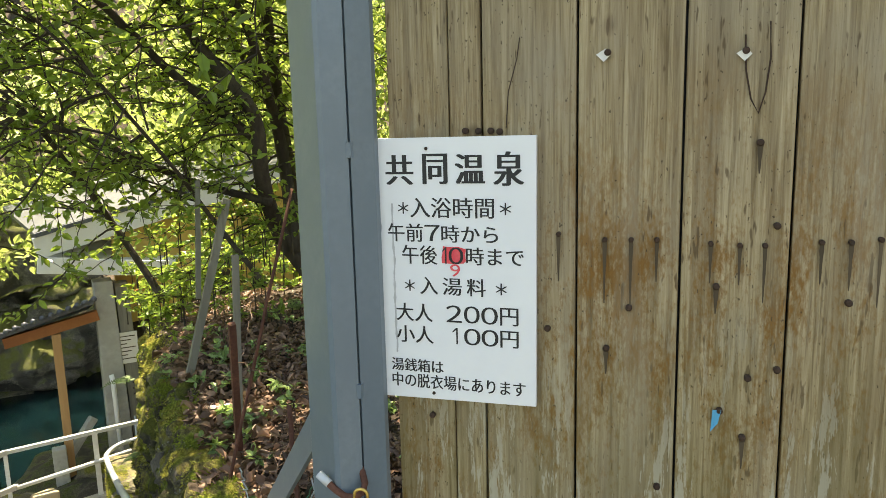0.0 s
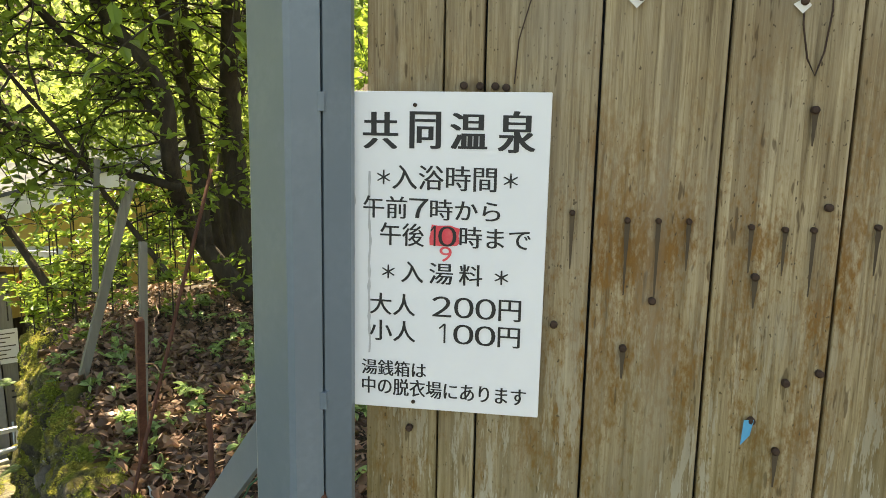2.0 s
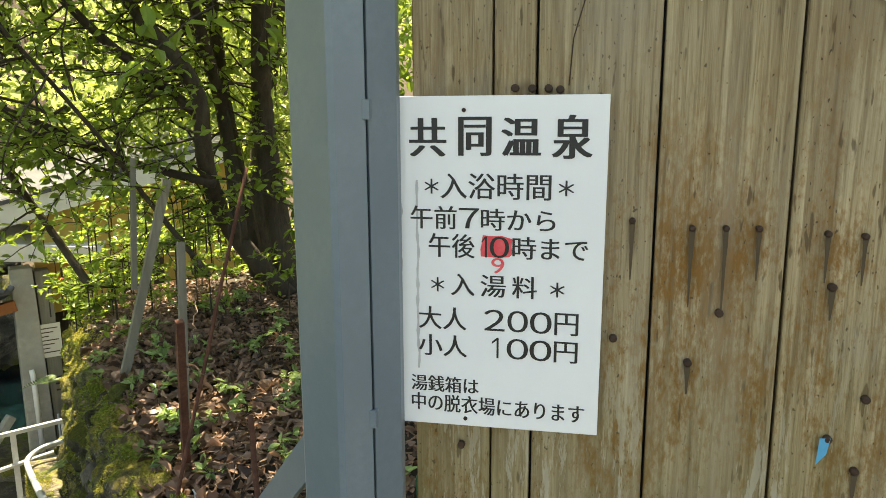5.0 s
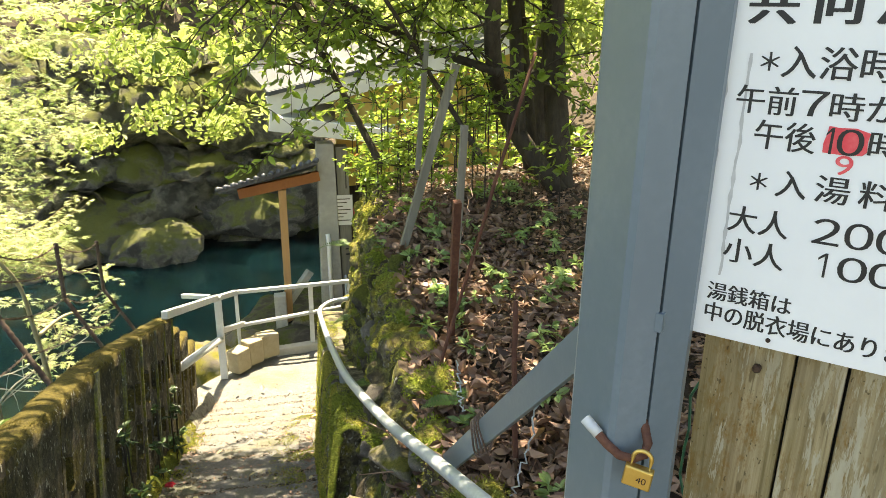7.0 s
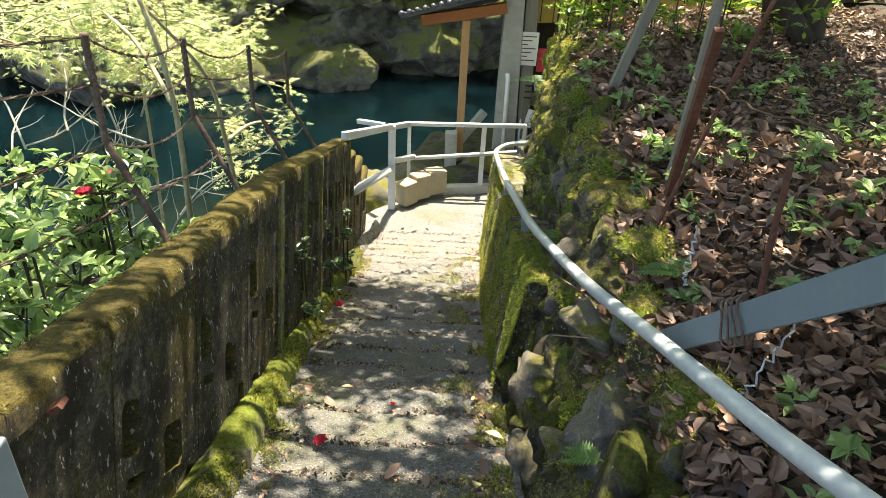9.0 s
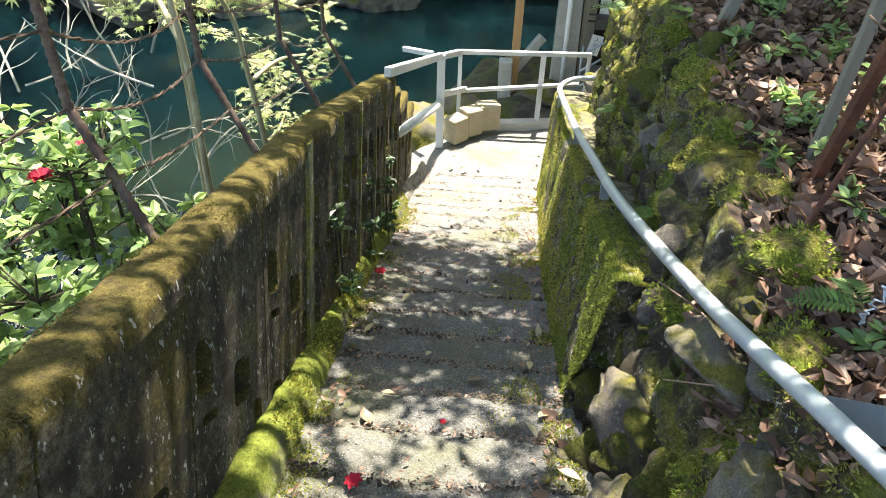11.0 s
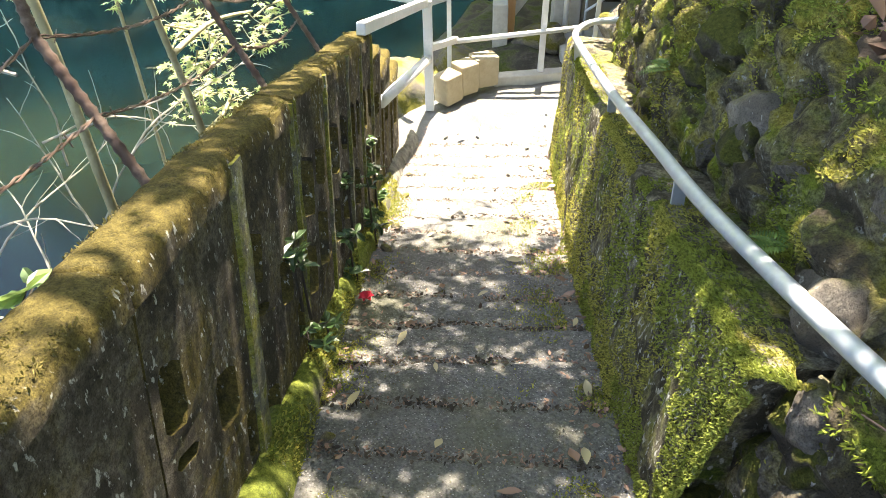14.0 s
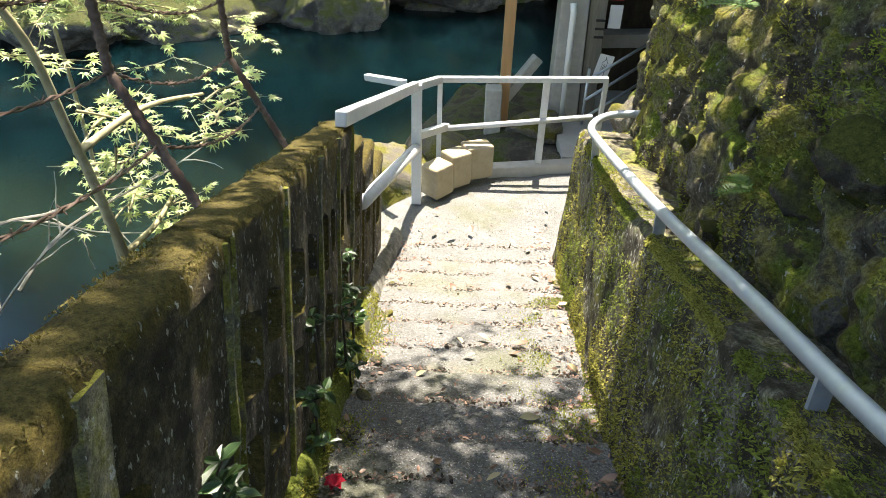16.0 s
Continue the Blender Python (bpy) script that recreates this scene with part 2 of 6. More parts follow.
RED = simple("red_paint", (0.75, 0.05, 0.07), (0.85, 0.16, 0.17), 90, 0.6, 0, 0.0)
SMEAR = simple("grey_smear", (0.45, 0.45, 0.45), (0.6, 0.6, 0.6), 50, 0.7, 0, 0.0)
NAIL = simple("iron_nail", (0.05, 0.03, 0.02), (0.10, 0.06, 0.04), 200, 0.7, 0.5, 0.3)
BLUE = simple("blue_paper", (0.05, 0.32, 0.52), (0.08, 0.4, 0.6), 40, 0.7, 0, 0.0)
PAPER = simple("paper_scrap", (0.7, 0.67, 0.6), (0.78, 0.75, 0.68), 40, 0.8, 0, 0.1)
PIPE = simple("galvanised_steel", (0.42, 0.46, 0.50), (0.56, 0.60, 0.63), 45, 0.45, 0.35, 0.15)
RAILW = simple("weathered_white_rail", (0.50, 0.52, 0.53), (0.66, 0.67, 0.68), 30, 0.5, 0.1, 0.2)
CONC = mossy("mossy_concrete", (0.115, 0.098, 0.072), (0.36, 0.325, 0.26), (0.075, 0.06, 0.016), (0.2, 0.16, 0.045), 0.2, 7, 0.42, 0.7, 1.0, 0.03, 0.75)
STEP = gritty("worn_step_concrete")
# same concrete lightened: sun's brightness put into the lower steps' and landing's colour
LITSTEP = gritty("sunlit_step_concrete", 1.15)
LANDING = gritty("sunlit_landing_concrete", 1.3)
KERB = mossy("mossy_kerb", (0.24, 0.225, 0.165), (0.46, 0.43, 0.32), (0.08, 0.10, 0.015), (0.24, 0.28, 0.05), 0.32, 8, 0.2, 0.2, 0.9, 0.02)
DRYKERB = mossy("dry_kerb", (0.26, 0.25, 0.21), (0.52, 0.5, 0.43), (0.1, 0.10, 0.03), (0.24, 0.23, 0.08), 0.0, 8, 0.05, 0.2, 0.9, 0.02)
MWALL = mossy("mossy_low_wall", (0.12, 0.105, 0.07), (0.5, 0.46, 0.36), (0.12, 0.115, 0.02), (0.38, 0.35, 0.08), 0.36, 10, -0.04, 1.1, 1.0, 0.02, 0.0, ((0.05, 0.075, 0.01), (0.18, 0.24, 0.035)))
ROCK = mossy("mossy_rock", (0.12, 0.105, 0.08), (0.36, 0.325, 0.27), (0.05, 0.06, 0.01), (0.15, 0.155, 0.03), 0.35, 6, 0.25, 0.1, 1.0, 0.03)
CLIFF = mossy("mossy_bank", (0.17, 0.145, 0.10), (0.58, 0.53, 0.42), (0.17, 0.15, 0.024), (0.48, 0.43, 0.09), 0.38, 7, 0.1, 0.6, 1.0, 0.05, 0.0, ((0.09, 0.115, 0.014), (0.3, 0.37, 0.05)))
FARROCK = mossy("far_rock", (0.24, 0.225, 0.195), (0.68, 0.64, 0.57), (0.13, 0.145, 0.045), (0.28, 0.29, 0.11), 0.08, 2.6, 0.25, 0.0, 1.0, 0.1)
SOIL = simple("leaf_mould", (0.035, 0.024, 0.016), (0.095, 0.066, 0.045), 25, 0.95, 0, 1.0, dist=0.02)
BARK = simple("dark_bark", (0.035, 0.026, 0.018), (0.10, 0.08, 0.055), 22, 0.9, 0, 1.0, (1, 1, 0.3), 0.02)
PALEBARK = simple("pale_bark", (0.28, 0.24, 0.13), (0.48, 0.43, 0.27), 40, 0.8, 0, 0.5, dist=0.006)
GREYWOOD = simple("grey_stake_wood", (0.16, 0.15, 0.12), (0.28, 0.26, 0.21), 40, 0.85, 0, 0.5, (1, 1, 0.1))
TIMBER = simple("new_timber", (0.42, 0.23, 0.10), (0.55, 0.33, 0.16), 30, 0.6, 0, 0.2, (1, 1, 0.1))
REDWOOD = simple("orange_beam", (0.30, 0.10, 0.03), (0.40, 0.15, 0.05), 30, 0.6, 0, 0.2)
TILE = simple("grey_roof_tile", (0.06, 0.065, 0.08), (0.12, 0.13, 0.15), 20, 0.45, 0, 0.3)
FASCIA = simple("white_fascia", (0.68, 0.67, 0.62), (0.8, 0.79, 0.75), 6, 0.7, 0, 0.2)
PLASTER = simple("yellow_plaster", (0.52, 0.36, 0.10), (0.62, 0.45, 0.15), 6, 0.9, 0, 0.2)
PILLAR = simple("pale_concrete", (0.34, 0.33, 0.30), (0.5, 0.49, 0.45), 14, 0.9, 0, 0.4)
TANBLOCK = simple("tan_concrete_block", (0.30, 0.25, 0.16), (0.44, 0.38, 0.27), 18, 0.95, 0, 0.6)
WIRE = simple("barbed_wire", (0.10, 0.06, 0.045), (0.22, 0.17, 0.14), 90, 0.7, 0.5, 0.3)
GREENWIRE = simple("green_wire", (0.02, 0.12, 0.07), (0.04, 0.18, 0.10), 60, 0.5, 0, 0.0)
LEAF = leafy("camellia_leaf", (0.035, 0.075, 0.015), (0.15, 0.24, 0.05), 0.5, 0.28, (0.5, 0.64, 0.1))
IVY = leafy("ivy_leaf", (0.018, 0.04, 0.014), (0.05, 0.095, 0.03), 0.15, 0.35)
MAPLE = leafy("maple_leaf", (0.3, 0.37, 0.12), (0.5, 0.57, 0.28), 0.5, 0.45, (0.72, 0.79, 0.38))
BROAD = leafy("broad_leaf", (0.08, 0.15, 0.045), (0.26, 0.36, 0.14), 0.36, 0.3, (0.4, 0.55, 0.14))
FARLEAF = leafy("hillside_leaf", (0.10, 0.15, 0.03), (0.36, 0.43, 0.14), 0.55, 0.45, (0.62, 0.72, 0.22))
DEAD = leafy("dead_leaf", (0.06, 0.03, 0.019), (0.24, 0.145, 0.10), 0.1, 0.5)
PALELEAF = leafy("pale_dead_leaf", (0.3, 0.22, 0.10), (0.42, 0.36, 0.2), 0.1, 0.6)
FERN = leafy("fern_leaf", (0.05, 0.11, 0.018), (0.11, 0.19, 0.04), 0.25, 0.5)
PETAL = leafy("camellia_petal", (0.32, 0.008, 0.02), (0.5, 0.03, 0.06), 0.2, 0.5, (0.5, 0.03, 0.05))


def water_mat():
    m, t, p = nodes_of("river_water")
    v = coords(t, (1, 1, 1))
    big = noise_of(t, v, 0.35, 3)
    t.links.new(mix_of(t, big, (0.0008, 0.0045, 0.0065), (0.0014, 0.0102, 0.0122)), p.inputs["Base Color"])
    p.inputs["Roughness"].default_value = 0.16
    p.inputs["IOR"].default_value = 1.33
    p.inputs["Specular IOR Level"].default_value = 0.4
    p.subsurface_method = "BURLEY"
    p.inputs["Subsurface Weight"].default_value = 1.0
    p.inputs["Subsurface Radius"].default_value = (1.0, 1.0, 1.0)
    p.inputs["Subsurface Scale"].default_value = 1.6
    bump_of(t, p, noise_of(t, v, 1.6, 2), 0.03, 0.03)
    return m


RIVER = water_mat()


# ---- mesh helpers ----
class Shape:
    """Vertices and faces gathered for one mesh."""

    def __init__(self):
        self.v, self.f = [], []

    def add(self, verts, faces):
        n = len(self.v)
        self.v += [tuple(p) for p in verts]
        self.f += [tuple(i + n for i in q) for q in faces]

    def tube(self, pts, radii, sides=8, cap=True):
        pts = [Vector(p) for p in pts]
        if isinstance(radii, (int, float)):
            radii = [radii] * len(pts)
        ref = Vector((0, 0, 1)) if abs((pts[-1] - pts[0]).normalized().z) < 0.9 else Vector((1, 0, 0))
        n0, k = len(self.v), len(pts)
        for i, p in enumerate(pts):
            d = (pts[min(i + 1, k - 1)] - pts[max(i - 1, 0)]).normalized()
            a = d.cross(ref).normalized()
            b = d.cross(a)
            for j in range(sides):
                w = 2 * math.pi * j / sides
                self.v.append(tuple(p + radii[i] * (a * math.cos(w) + b * math.sin(w))))
        for i in range(k - 1):
            for j in range(sides):
                j2 = (j + 1) % sides
                self.f.append((n0 + i * sides + j, n0 + i * sides + j2, n0 + (i + 1) * sides + j2, n0 + (i + 1) * sides + j))
        if cap:
            self.f.append(tuple(n0 + j for j in range(sides))[::-1])
            self.f.append(tuple(n0 + (k - 1) * sides + j for j in range(sides)))

    def prism(self, outline, z0, z1):
        n = len(outline)
        self.add([(x, y, z0) for x, y in outline] + [(x, y, z1) for x, y in outline],
                 [tuple(range(n))[::-1], tuple(range(n, 2 * n))] + [(i, (i + 1) % n, n + (i + 1) % n, n + i) for i in range(n)])

    def hexa(self, p):
        """Eight corners: four below, four above, in the same order."""
        self.add(p, [(3, 2, 1, 0), (4, 5, 6, 7), (0, 1, 5, 4), (1, 2, 6, 5), (2, 3, 7, 6), (3, 0, 4, 7)])

    def box(self, x0, x1, y0, y1, z0, z1):
        self.hexa([(x0, y0, z0), (x1, y0, z0), (x1, y1, z0), (x0, y1, z0), (x0, y0, z1), (x1, y0, z1), (x1, y1, z1), (x0, y1, z1)])

    def bar(self, a, b, w, h, up=Vector((0, 0, 1))):
        a, b = Vector(a), Vector(b)
        d = (b - a).normalized()
        side = d.cross(up).normalized() * (w / 2)
        top = side.cross(d).normalized() * (h / 2)
        self.hexa([a - side - top, a + side - top, b + side - top, b - side - top, a - side + top, a + side + top, b + side + top, b - side + top])

    def leaf(self, p, d, n, size, width=0.45, fold=0.25):
        """A folded blade from p along d with its face towards n."""
        s = d.cross(n)
        if s.length < 1e-4:
            return
        s.normalize()
        up = s.cross(d).normalized() * (fold * size * width)
        k = len(self.v)
        m, q, w = p + d * (size * 0.32), p + d * (size * 0.68) + up * 0.3, s * (size * width * 0.5)
        self.v += [tuple(p), tuple(m + w + up), tuple(q + w * 0.78 + up), tuple(p + d * size), tuple(q - w * 0.78 + up), tuple(m - w + up)]
        self.f += [(k, k + 1, k + 2, k + 3), (k, k + 3, k + 4, k + 5)]

    def palm_leaf(self, p, d, n, size):
        """A seven-lobed maple leaf."""
        s = d.cross(n)
        if s.length < 1e-4:
            return
        s.normalize()
        k, pts = len(self.v), []
        lobes = ((-128, 0.45), (-80, 0.72), (-38, 0.92), (0, 1.0), (38, 0.92), (80, 0.72), (128, 0.45))
        dn = s.cross(d) * -0.12
        for i, (ang, r) in enumerate(lobes):
            w = radians(ang)
            pts.append(p + (d * math.cos(w) + s * math.sin(w)) * (size * r * 0.62) + dn * size * r)
            if i < 6:
                w2 = radians((ang + lobes[i + 1][0]) / 2)
                pts.append(p + (d * math.cos(w2) + s * math.sin(w2)) * (size * 0.2))
        self.v += [tuple(p)] + [tuple(q) for q in pts]
        m = len(pts)
        self.f += [(k, k + 1 + i, k + 2 + i) for i in range(m - 1)]

    def mesh(self, name, material, smooth=False):
        me = bpy.data.meshes.new(name)
        me.from_pydata(self.v, [], self.f)
        me.materials.append(material)
        if smooth:
            me.polygons.foreach_set("use_smooth", [True] * len(me.polygons))
        me.update()
        return me


def part(name, shape, material, parent=None, label="", smooth=False):
    ob = new(name, shape.mesh(name, material, smooth))
    if parent:
        ob.parent = parent
    if label:
        ob["label"] = label
    return ob


def thing(name, label, category, at=(0, 0, 0), group="", kind=""):
    ob = new(name)
    ob.location = at
    ob.empty_display_size = 0.1
    return tagged(ob, label, category, group, kind)


def local(parent, p):
    return Vector(p) - parent.location


def bevelled(ob, width=0.004, segments=2):
    b = ob.modifiers.new("soft_edges", "BEVEL")
    b.width, b.segments, b.limit_method = width, segments, "ANGLE"
    return ob


def rnd(a, b):
    return random.uniform(a, b)


def rvec():
    v = Vector((random.gauss(0, 1), random.gauss(0, 1), random.gauss(0, 1)))
    return v.normalized()


def boulder_shape(size, seed, detail=3, lump=0.35, flat=0.0):
    bm = bmesh.new()
    bmesh.ops.create_icosphere(bm, subdivisions=detail, radius=1)
    off = Vector((seed * 7.3, seed * 3.1, seed * 5.7))
    for v in bm.verts:
        n = v.co.normalized()
        r = 1 + lump * noise.noise(n * 1.3 + off) + lump * 0.4 * noise.noise(n * 3.1 + off) + 0.085 * noise.noise(n * 8 + off) + 0.05 * noise.noise(n * 19 + off) + 0.02 * noise.noise(n * 37 + off)
        q = n * r
        # chisel some flats
        for k in range(4):
            a = Vector((math.sin(seed * 3 + k * 2.1), math.cos(seed * 5 + k * 1.7), math.sin(seed + k * 4.3))).normalized()
            ex = q.dot(a) - 0.72
            if ex > 0:
                q -= a * ex * 0.75
        v.co = Vector((q.x * size[0], q.y * size[1], q.z * size[2]))
    me = Shape()
    bm.verts.ensure_lookup_table()
    me.v = [tuple(v.co) for v in bm.verts]
    me.f = [tuple(v.index for v in f.verts) for f in bm.faces]
    bm.free()
    return me


def surface(name, fn, us, vs, material, smooth=True):
    sh = Shape()
    for u in us:
        for v in vs:
            sh.v.append(tuple(fn(u, v)))
    n = len(vs)
    for i in range(len(us) - 1):
        for j in range(n - 1):
            sh.f.append((i * n + j, i * n + j + 1, (i + 1) * n + j + 1, (i + 1) * n + j))
    return new(name, sh.mesh(name, material, smooth))

# ---- large structure ----
ACROSS = Vector((DY, -DX, 0))
Z = Vector((0, 0, 1))


def fill(a, b, n):
    return [a + (b - a) * i / n for i in range(n + 1)]


bed = Shape()
bed.add([(-400, -400, -7), (400, -400, -7), (400, 400, -7), (-400, 400, -7)], [(0, 1, 2, 3)])
tagged(part("ground", bed, SOIL), "dark silt river bed and valley floor", "ground", kind="structure")
river = Shape()
river.add([W(-60, -120, WATER), W(-60, 40, WATER), W(60, 40, WATER), W(60, -120, WATER)], [(3, 2, 1, 0)])
tagged(part("water", river, RIVER), "still dark teal river water", "water", kind="structure")


def bank_top(s):
    return lerp(s, [0.2, 1, 1.6, 2.2, 2.7, 3.1, 4.15, 5, 6, 7, 7.8, 8.6, 10, 14], [0.06, -0.02, -0.06, -0.02, 0.01, 0.0, 0.06, 0.12, 0.05, -0.1, -0.4, -1.0, -1.4, -1.6])


def ledge_c(s):
    return lerp(s, [2.6, 3, 4, 5, 6, 7, 7.7, 8.3, 9, 10], [0.58, 0.66, 0.66, 0.68, 0.78, 0.93, 1.07, 1.28, 1.65, 2.2])


def bank_profile(s):
    top = bank_top(s)
    if s < 2.9:
        f, g = right_foot(s) + 0.06, slope_z(s) - 0.12
        pts = [(f, g), (f + 0.1, g + 0.35 * (top - g)), (0.58, g + 0.6 * (top - g)), (0.72, top - 0.04), (0.95, top)]
    else:
        k, g = ledge_c(s), low_wall_z(s) - 0.05
        g = g if s < 7.3 else lerp(s, [7.3, 8.4, 9], [g, -2.6, -2.7])
        pts = [(k - 0.12, g - 0.1), (k, g), (k + 0.05, g + 0.4 * (top - g)), (k + 0.12, g + 0.8 * (top - g)), (k + 0.28, top)]
    if s < 3.1:
        pts += [(1.3, top + 0.15)]
    else:
        pts += [(1.3, top + 0.03)]
    lift = lerp(s, [1, 2.2, 3.1, 3.6], [0.15, 0.3, 0.2, 0.06])
    return pts + [(1.7, top + lift), (3.0, top + lift + 0.06), (5.0, top + lift + 0.2), (10, top + 2.5), (25, top + 11)]


def bank(s, v):
    pts = bank_profile(s)
    i = min(int(v), len(pts) - 2)
    f = v - i
    c, z = (pts[i][k] + (pts[i + 1][k] - pts[i][k]) * f for k in (0, 1))
    p = W(s, c, z)
    amp = 0.05 if 0.4 < v < 4.6 else 0.02
    if v > 7:
        amp = 0.3
    n = noise.noise_vector(p * 3.2) * amp + noise.noise_vector(p * 9.0) * amp * 0.45
    if v < 4 and s > 2.9:
        n += noise.noise_vector(p * 1.4) * 0.07
        r = 0.5 - abs(noise.noise(p * 3.6))
        n -= ACROSS * (0.10 * r * min(1, max(0, v - 1))) + noise.noise_vector(p * 17) * -0.022
        n += noise.noise_vector(p * 31) * 0.012
    if 0.5 < v < 4.4:
        # blocky stones bedded in the face
        near = noise.voronoi(Vector((p.x * 4.2, p.y * 4.2, p.z * 5.4)) + noise.noise_vector(p * 4) * 0.35)[0]
        n -= (ACROSS * 0.8 - Z * 0.3) * (0.065 * (min(0.42, near[1] - near[0]) / 0.42) ** 0.6 - 0.025) * min(1, v - 0.5) * min(1, 4.4 - v)
    return p + n * min(1, v)


us = fill(-3, 0.8, 12) + fill(0.85, 7.6, 330) + fill(7.65, 9.5, 36) + fill(9.8, 40, 24)
vs = fill(0, 4, 84) + fill(4.1, 7, 24) + fill(7.2, 10, 14)
bank_ob = surface("bank", bank, us, vs, CLIFF)
tagged(bank_ob, "steep mossy earth bank with dead leaves on top", "bank", kind="structure")
bank_ob.data.materials.append(SOIL)
nv = len(vs) - 1
for i, poly in enumerate(bank_ob.data.polygons):
    u, v = us[i // nv], vs[i % nv]
    poly.material_index = 1 if v > (3.75 if u > 2.9 else 3.0) + 0.5 * noise.noise(poly.center * 4) else 0


def bank_at(s, c):
    """Height of the bank's top side at c."""
    pts = [p for p in bank_profile(s)]
    return lerp(c, [p[0] for p in pts], [p[1] for p in pts])


# outer slope from the path down to the river
def river_slope(s, v):
    pts = [(-0.5, slope_z(s) - 0.25), (-0.86, slope_z(s) - 0.3), (-1.15, slope_z(s) - 1.2), (-1.7, -3.6), (-2.3, -4.8), (-4, -7)]
    i = min(int(v), len(pts) - 2)
    c, z = (pts[i][k] + (pts[i + 1][k] - pts[i][k]) * (v - i) for k in (0, 1))
    p = W(s, c, z)
    return p + noise.noise_vector(p * 2.5) * 0.12 * min(1, v)


tagged(surface("river_bank", river_slope, fill(-6, 8.6, 70), fill(0, 5, 20), ROCK), "steep rocky slope dropping to the river", "bank", kind="structure")


# headland at the foot of the steps, under the hut
def headland(a, r):
    w = radians(a)
    base = Vector((9.7, 0.75)) + Vector((math.cos(w) * 1.9, math.sin(w) * 1.55)) * r
    z = lerp(r, [0, 0.55, 0.85, 1.05, 1.3], [-2.62, -2.66, -2.9, -3.5, -5.2])
    p = W(base.x, base.y, z)
    return p + noise.noise_vector(p * 2.2) * 0.13 * (0.3 + r) + noise.noise_vector(p * 7) * 0.03


tagged(surface("headland", headland, fill(0, 360, 72), fill(0, 1.3, 22), mossy("grassy_rock", (0.14, 0.125, 0.10), (0.32, 0.29, 0.24), (0.05, 0.07, 0.015), (0.13, 0.16, 0.04), 0.22, 5, 0.1, 0, 1, 0.04)),
       "rounded rock headland with grass and moss", "ground", kind="structure")


# path
path = thing("path", "worn concrete steps littered with dead leaves", "steps", kind="structure")
TREAD = 0.262
yard = Shape()
yard.hexa([W(0.27, -0.9, -0.3), W(-5, -3, -0.3), W(-5, 4, -0.3), W(0.27, 0.62, -0.3), W(0.27, -0.9, 0.12), W(-5, -3, 0.12), W(-5, 4, 0.12), W(0.27, 0.62, 0.12)])
tagged(part("pavement", yard, STEP), "worn grey concrete landing before the gate", "pavement", kind="structure")
step_edges = []
s = 0.27
while s < 6.7:
    step_edges.append(s)
    s += TREAD + rnd(-0.008, 0.008)
step_edges.append(s)
for k in range(len(step_edges) - 1):
    s0, s1 = step_edges[k], step_edges[k + 1]
    z = slope_z((s0 + s1) / 2)
    zn = slope_z(s1 + TREAD / 2)
    sh = Shape()
    cols, skew, dip = 34, rnd(-0.05, 0.05), rnd(-0.012, 0.012)
    rows = [0.0, 0.5, 0.86, 0.96, 1.0, 1.005, 1.0]
    fall = 0.74 * (z - zn)
    zs = [fall * 0.5, 0.0, -fall * 0.36, -fall * 0.47, -fall * 0.5 - 0.006, -fall * 0.5 - 0.016, zn - z + fall * 0.5 - 0.02]
    for i in range(cols + 1):
        f = i / cols
        for r, dz in zip(rows, zs):
            sm = s0 + (s1 - s0) * r - 0.02 * (r == 0)
            c = left_foot(sm) - 0.08 + f * (right_foot(sm) - left_foot(sm) + 0.14)
            wob = skew * (f - 0.5) + 0.03 * noise.noise(Vector((c * 3, s1 * 2, 0))) + 0.014 * noise.noise(Vector((c * 15, s1 * 9, 3)))
            rough = 0.01 * noise.noise(Vector((c * 6, sm * 6, 1))) + 0.004 * noise.noise(Vector((c * 22, sm * 22, 1)))
            worn = -0.012 * max(0, noise.noise(Vector((c * 2.2, k * 3.3, 7)))) * (0.5 < r <= 1.0)
            sh.v.append(tuple(W(sm + wob * (r > 0), c, z + dz + rough + worn + dip * (0.5 - f))))
    n = len(rows)
    for i in range(cols):
        for j in range(n - 1):
            sh.f.append((i * n + j, (i + 1) * n + j, (i + 1) * n + j + 1, i * n + j + 1)[::-1])
    part("step", sh, STEP if s0 < 4.9 else LITSTEP if s0 < 5.6 else LANDING, path, smooth=True)

land_s = step_edges[-1]
def landing(s, f):
    lf = left_foot(s) - lerp(s, [6.7, 7.0, 7.6, 8.3], [0.05, 0.24, 0.3, 0.1])
    c = lf + f * (right_foot(s) + 0.1 - lf)
    z0 = slope_z(land_s + TREAD / 2)
    return W(s, c, lerp(s, [6.5, 8.5], [z0, z0 - 0.2]) + 0.015 * noise.noise(Vector((c * 4, s * 4, 2))))


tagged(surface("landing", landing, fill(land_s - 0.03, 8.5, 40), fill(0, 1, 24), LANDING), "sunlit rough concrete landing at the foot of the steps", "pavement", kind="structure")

# kerb under the balustrade
kerb = Shape()
ks = fill(1.1, 6.95, 120)
ring = 8
for s in ks:
    lf = left_foot(s)
    w, h = 0.12 + 0.02 * noise.noise(Vector((s * 3, 0, 0))), 0.17 + 0.03 * noise.noise(Vector((s * 4, 5, 0)))
    z = slope_z(s)
    for a in range(ring):
        t = math.pi * a / (ring - 1)
        kerb.v.append(tuple(W(s, lf - 0.05 + math.cos(t) * w * 0.75, z - 0.06 + math.sin(t) ** 0.6 * h + 0.012 * noise.noise(Vector((s * 12, a, 1))))))
for i in range(len(ks) - 1):
    for a in range(ring - 1):
        kerb.f.append((i * ring + a, i * ring + a + 1, (i + 1) * ring + a + 1, (i + 1) * ring + a))
kerb_ob = part("kerb", kerb, KERB, smooth=True)
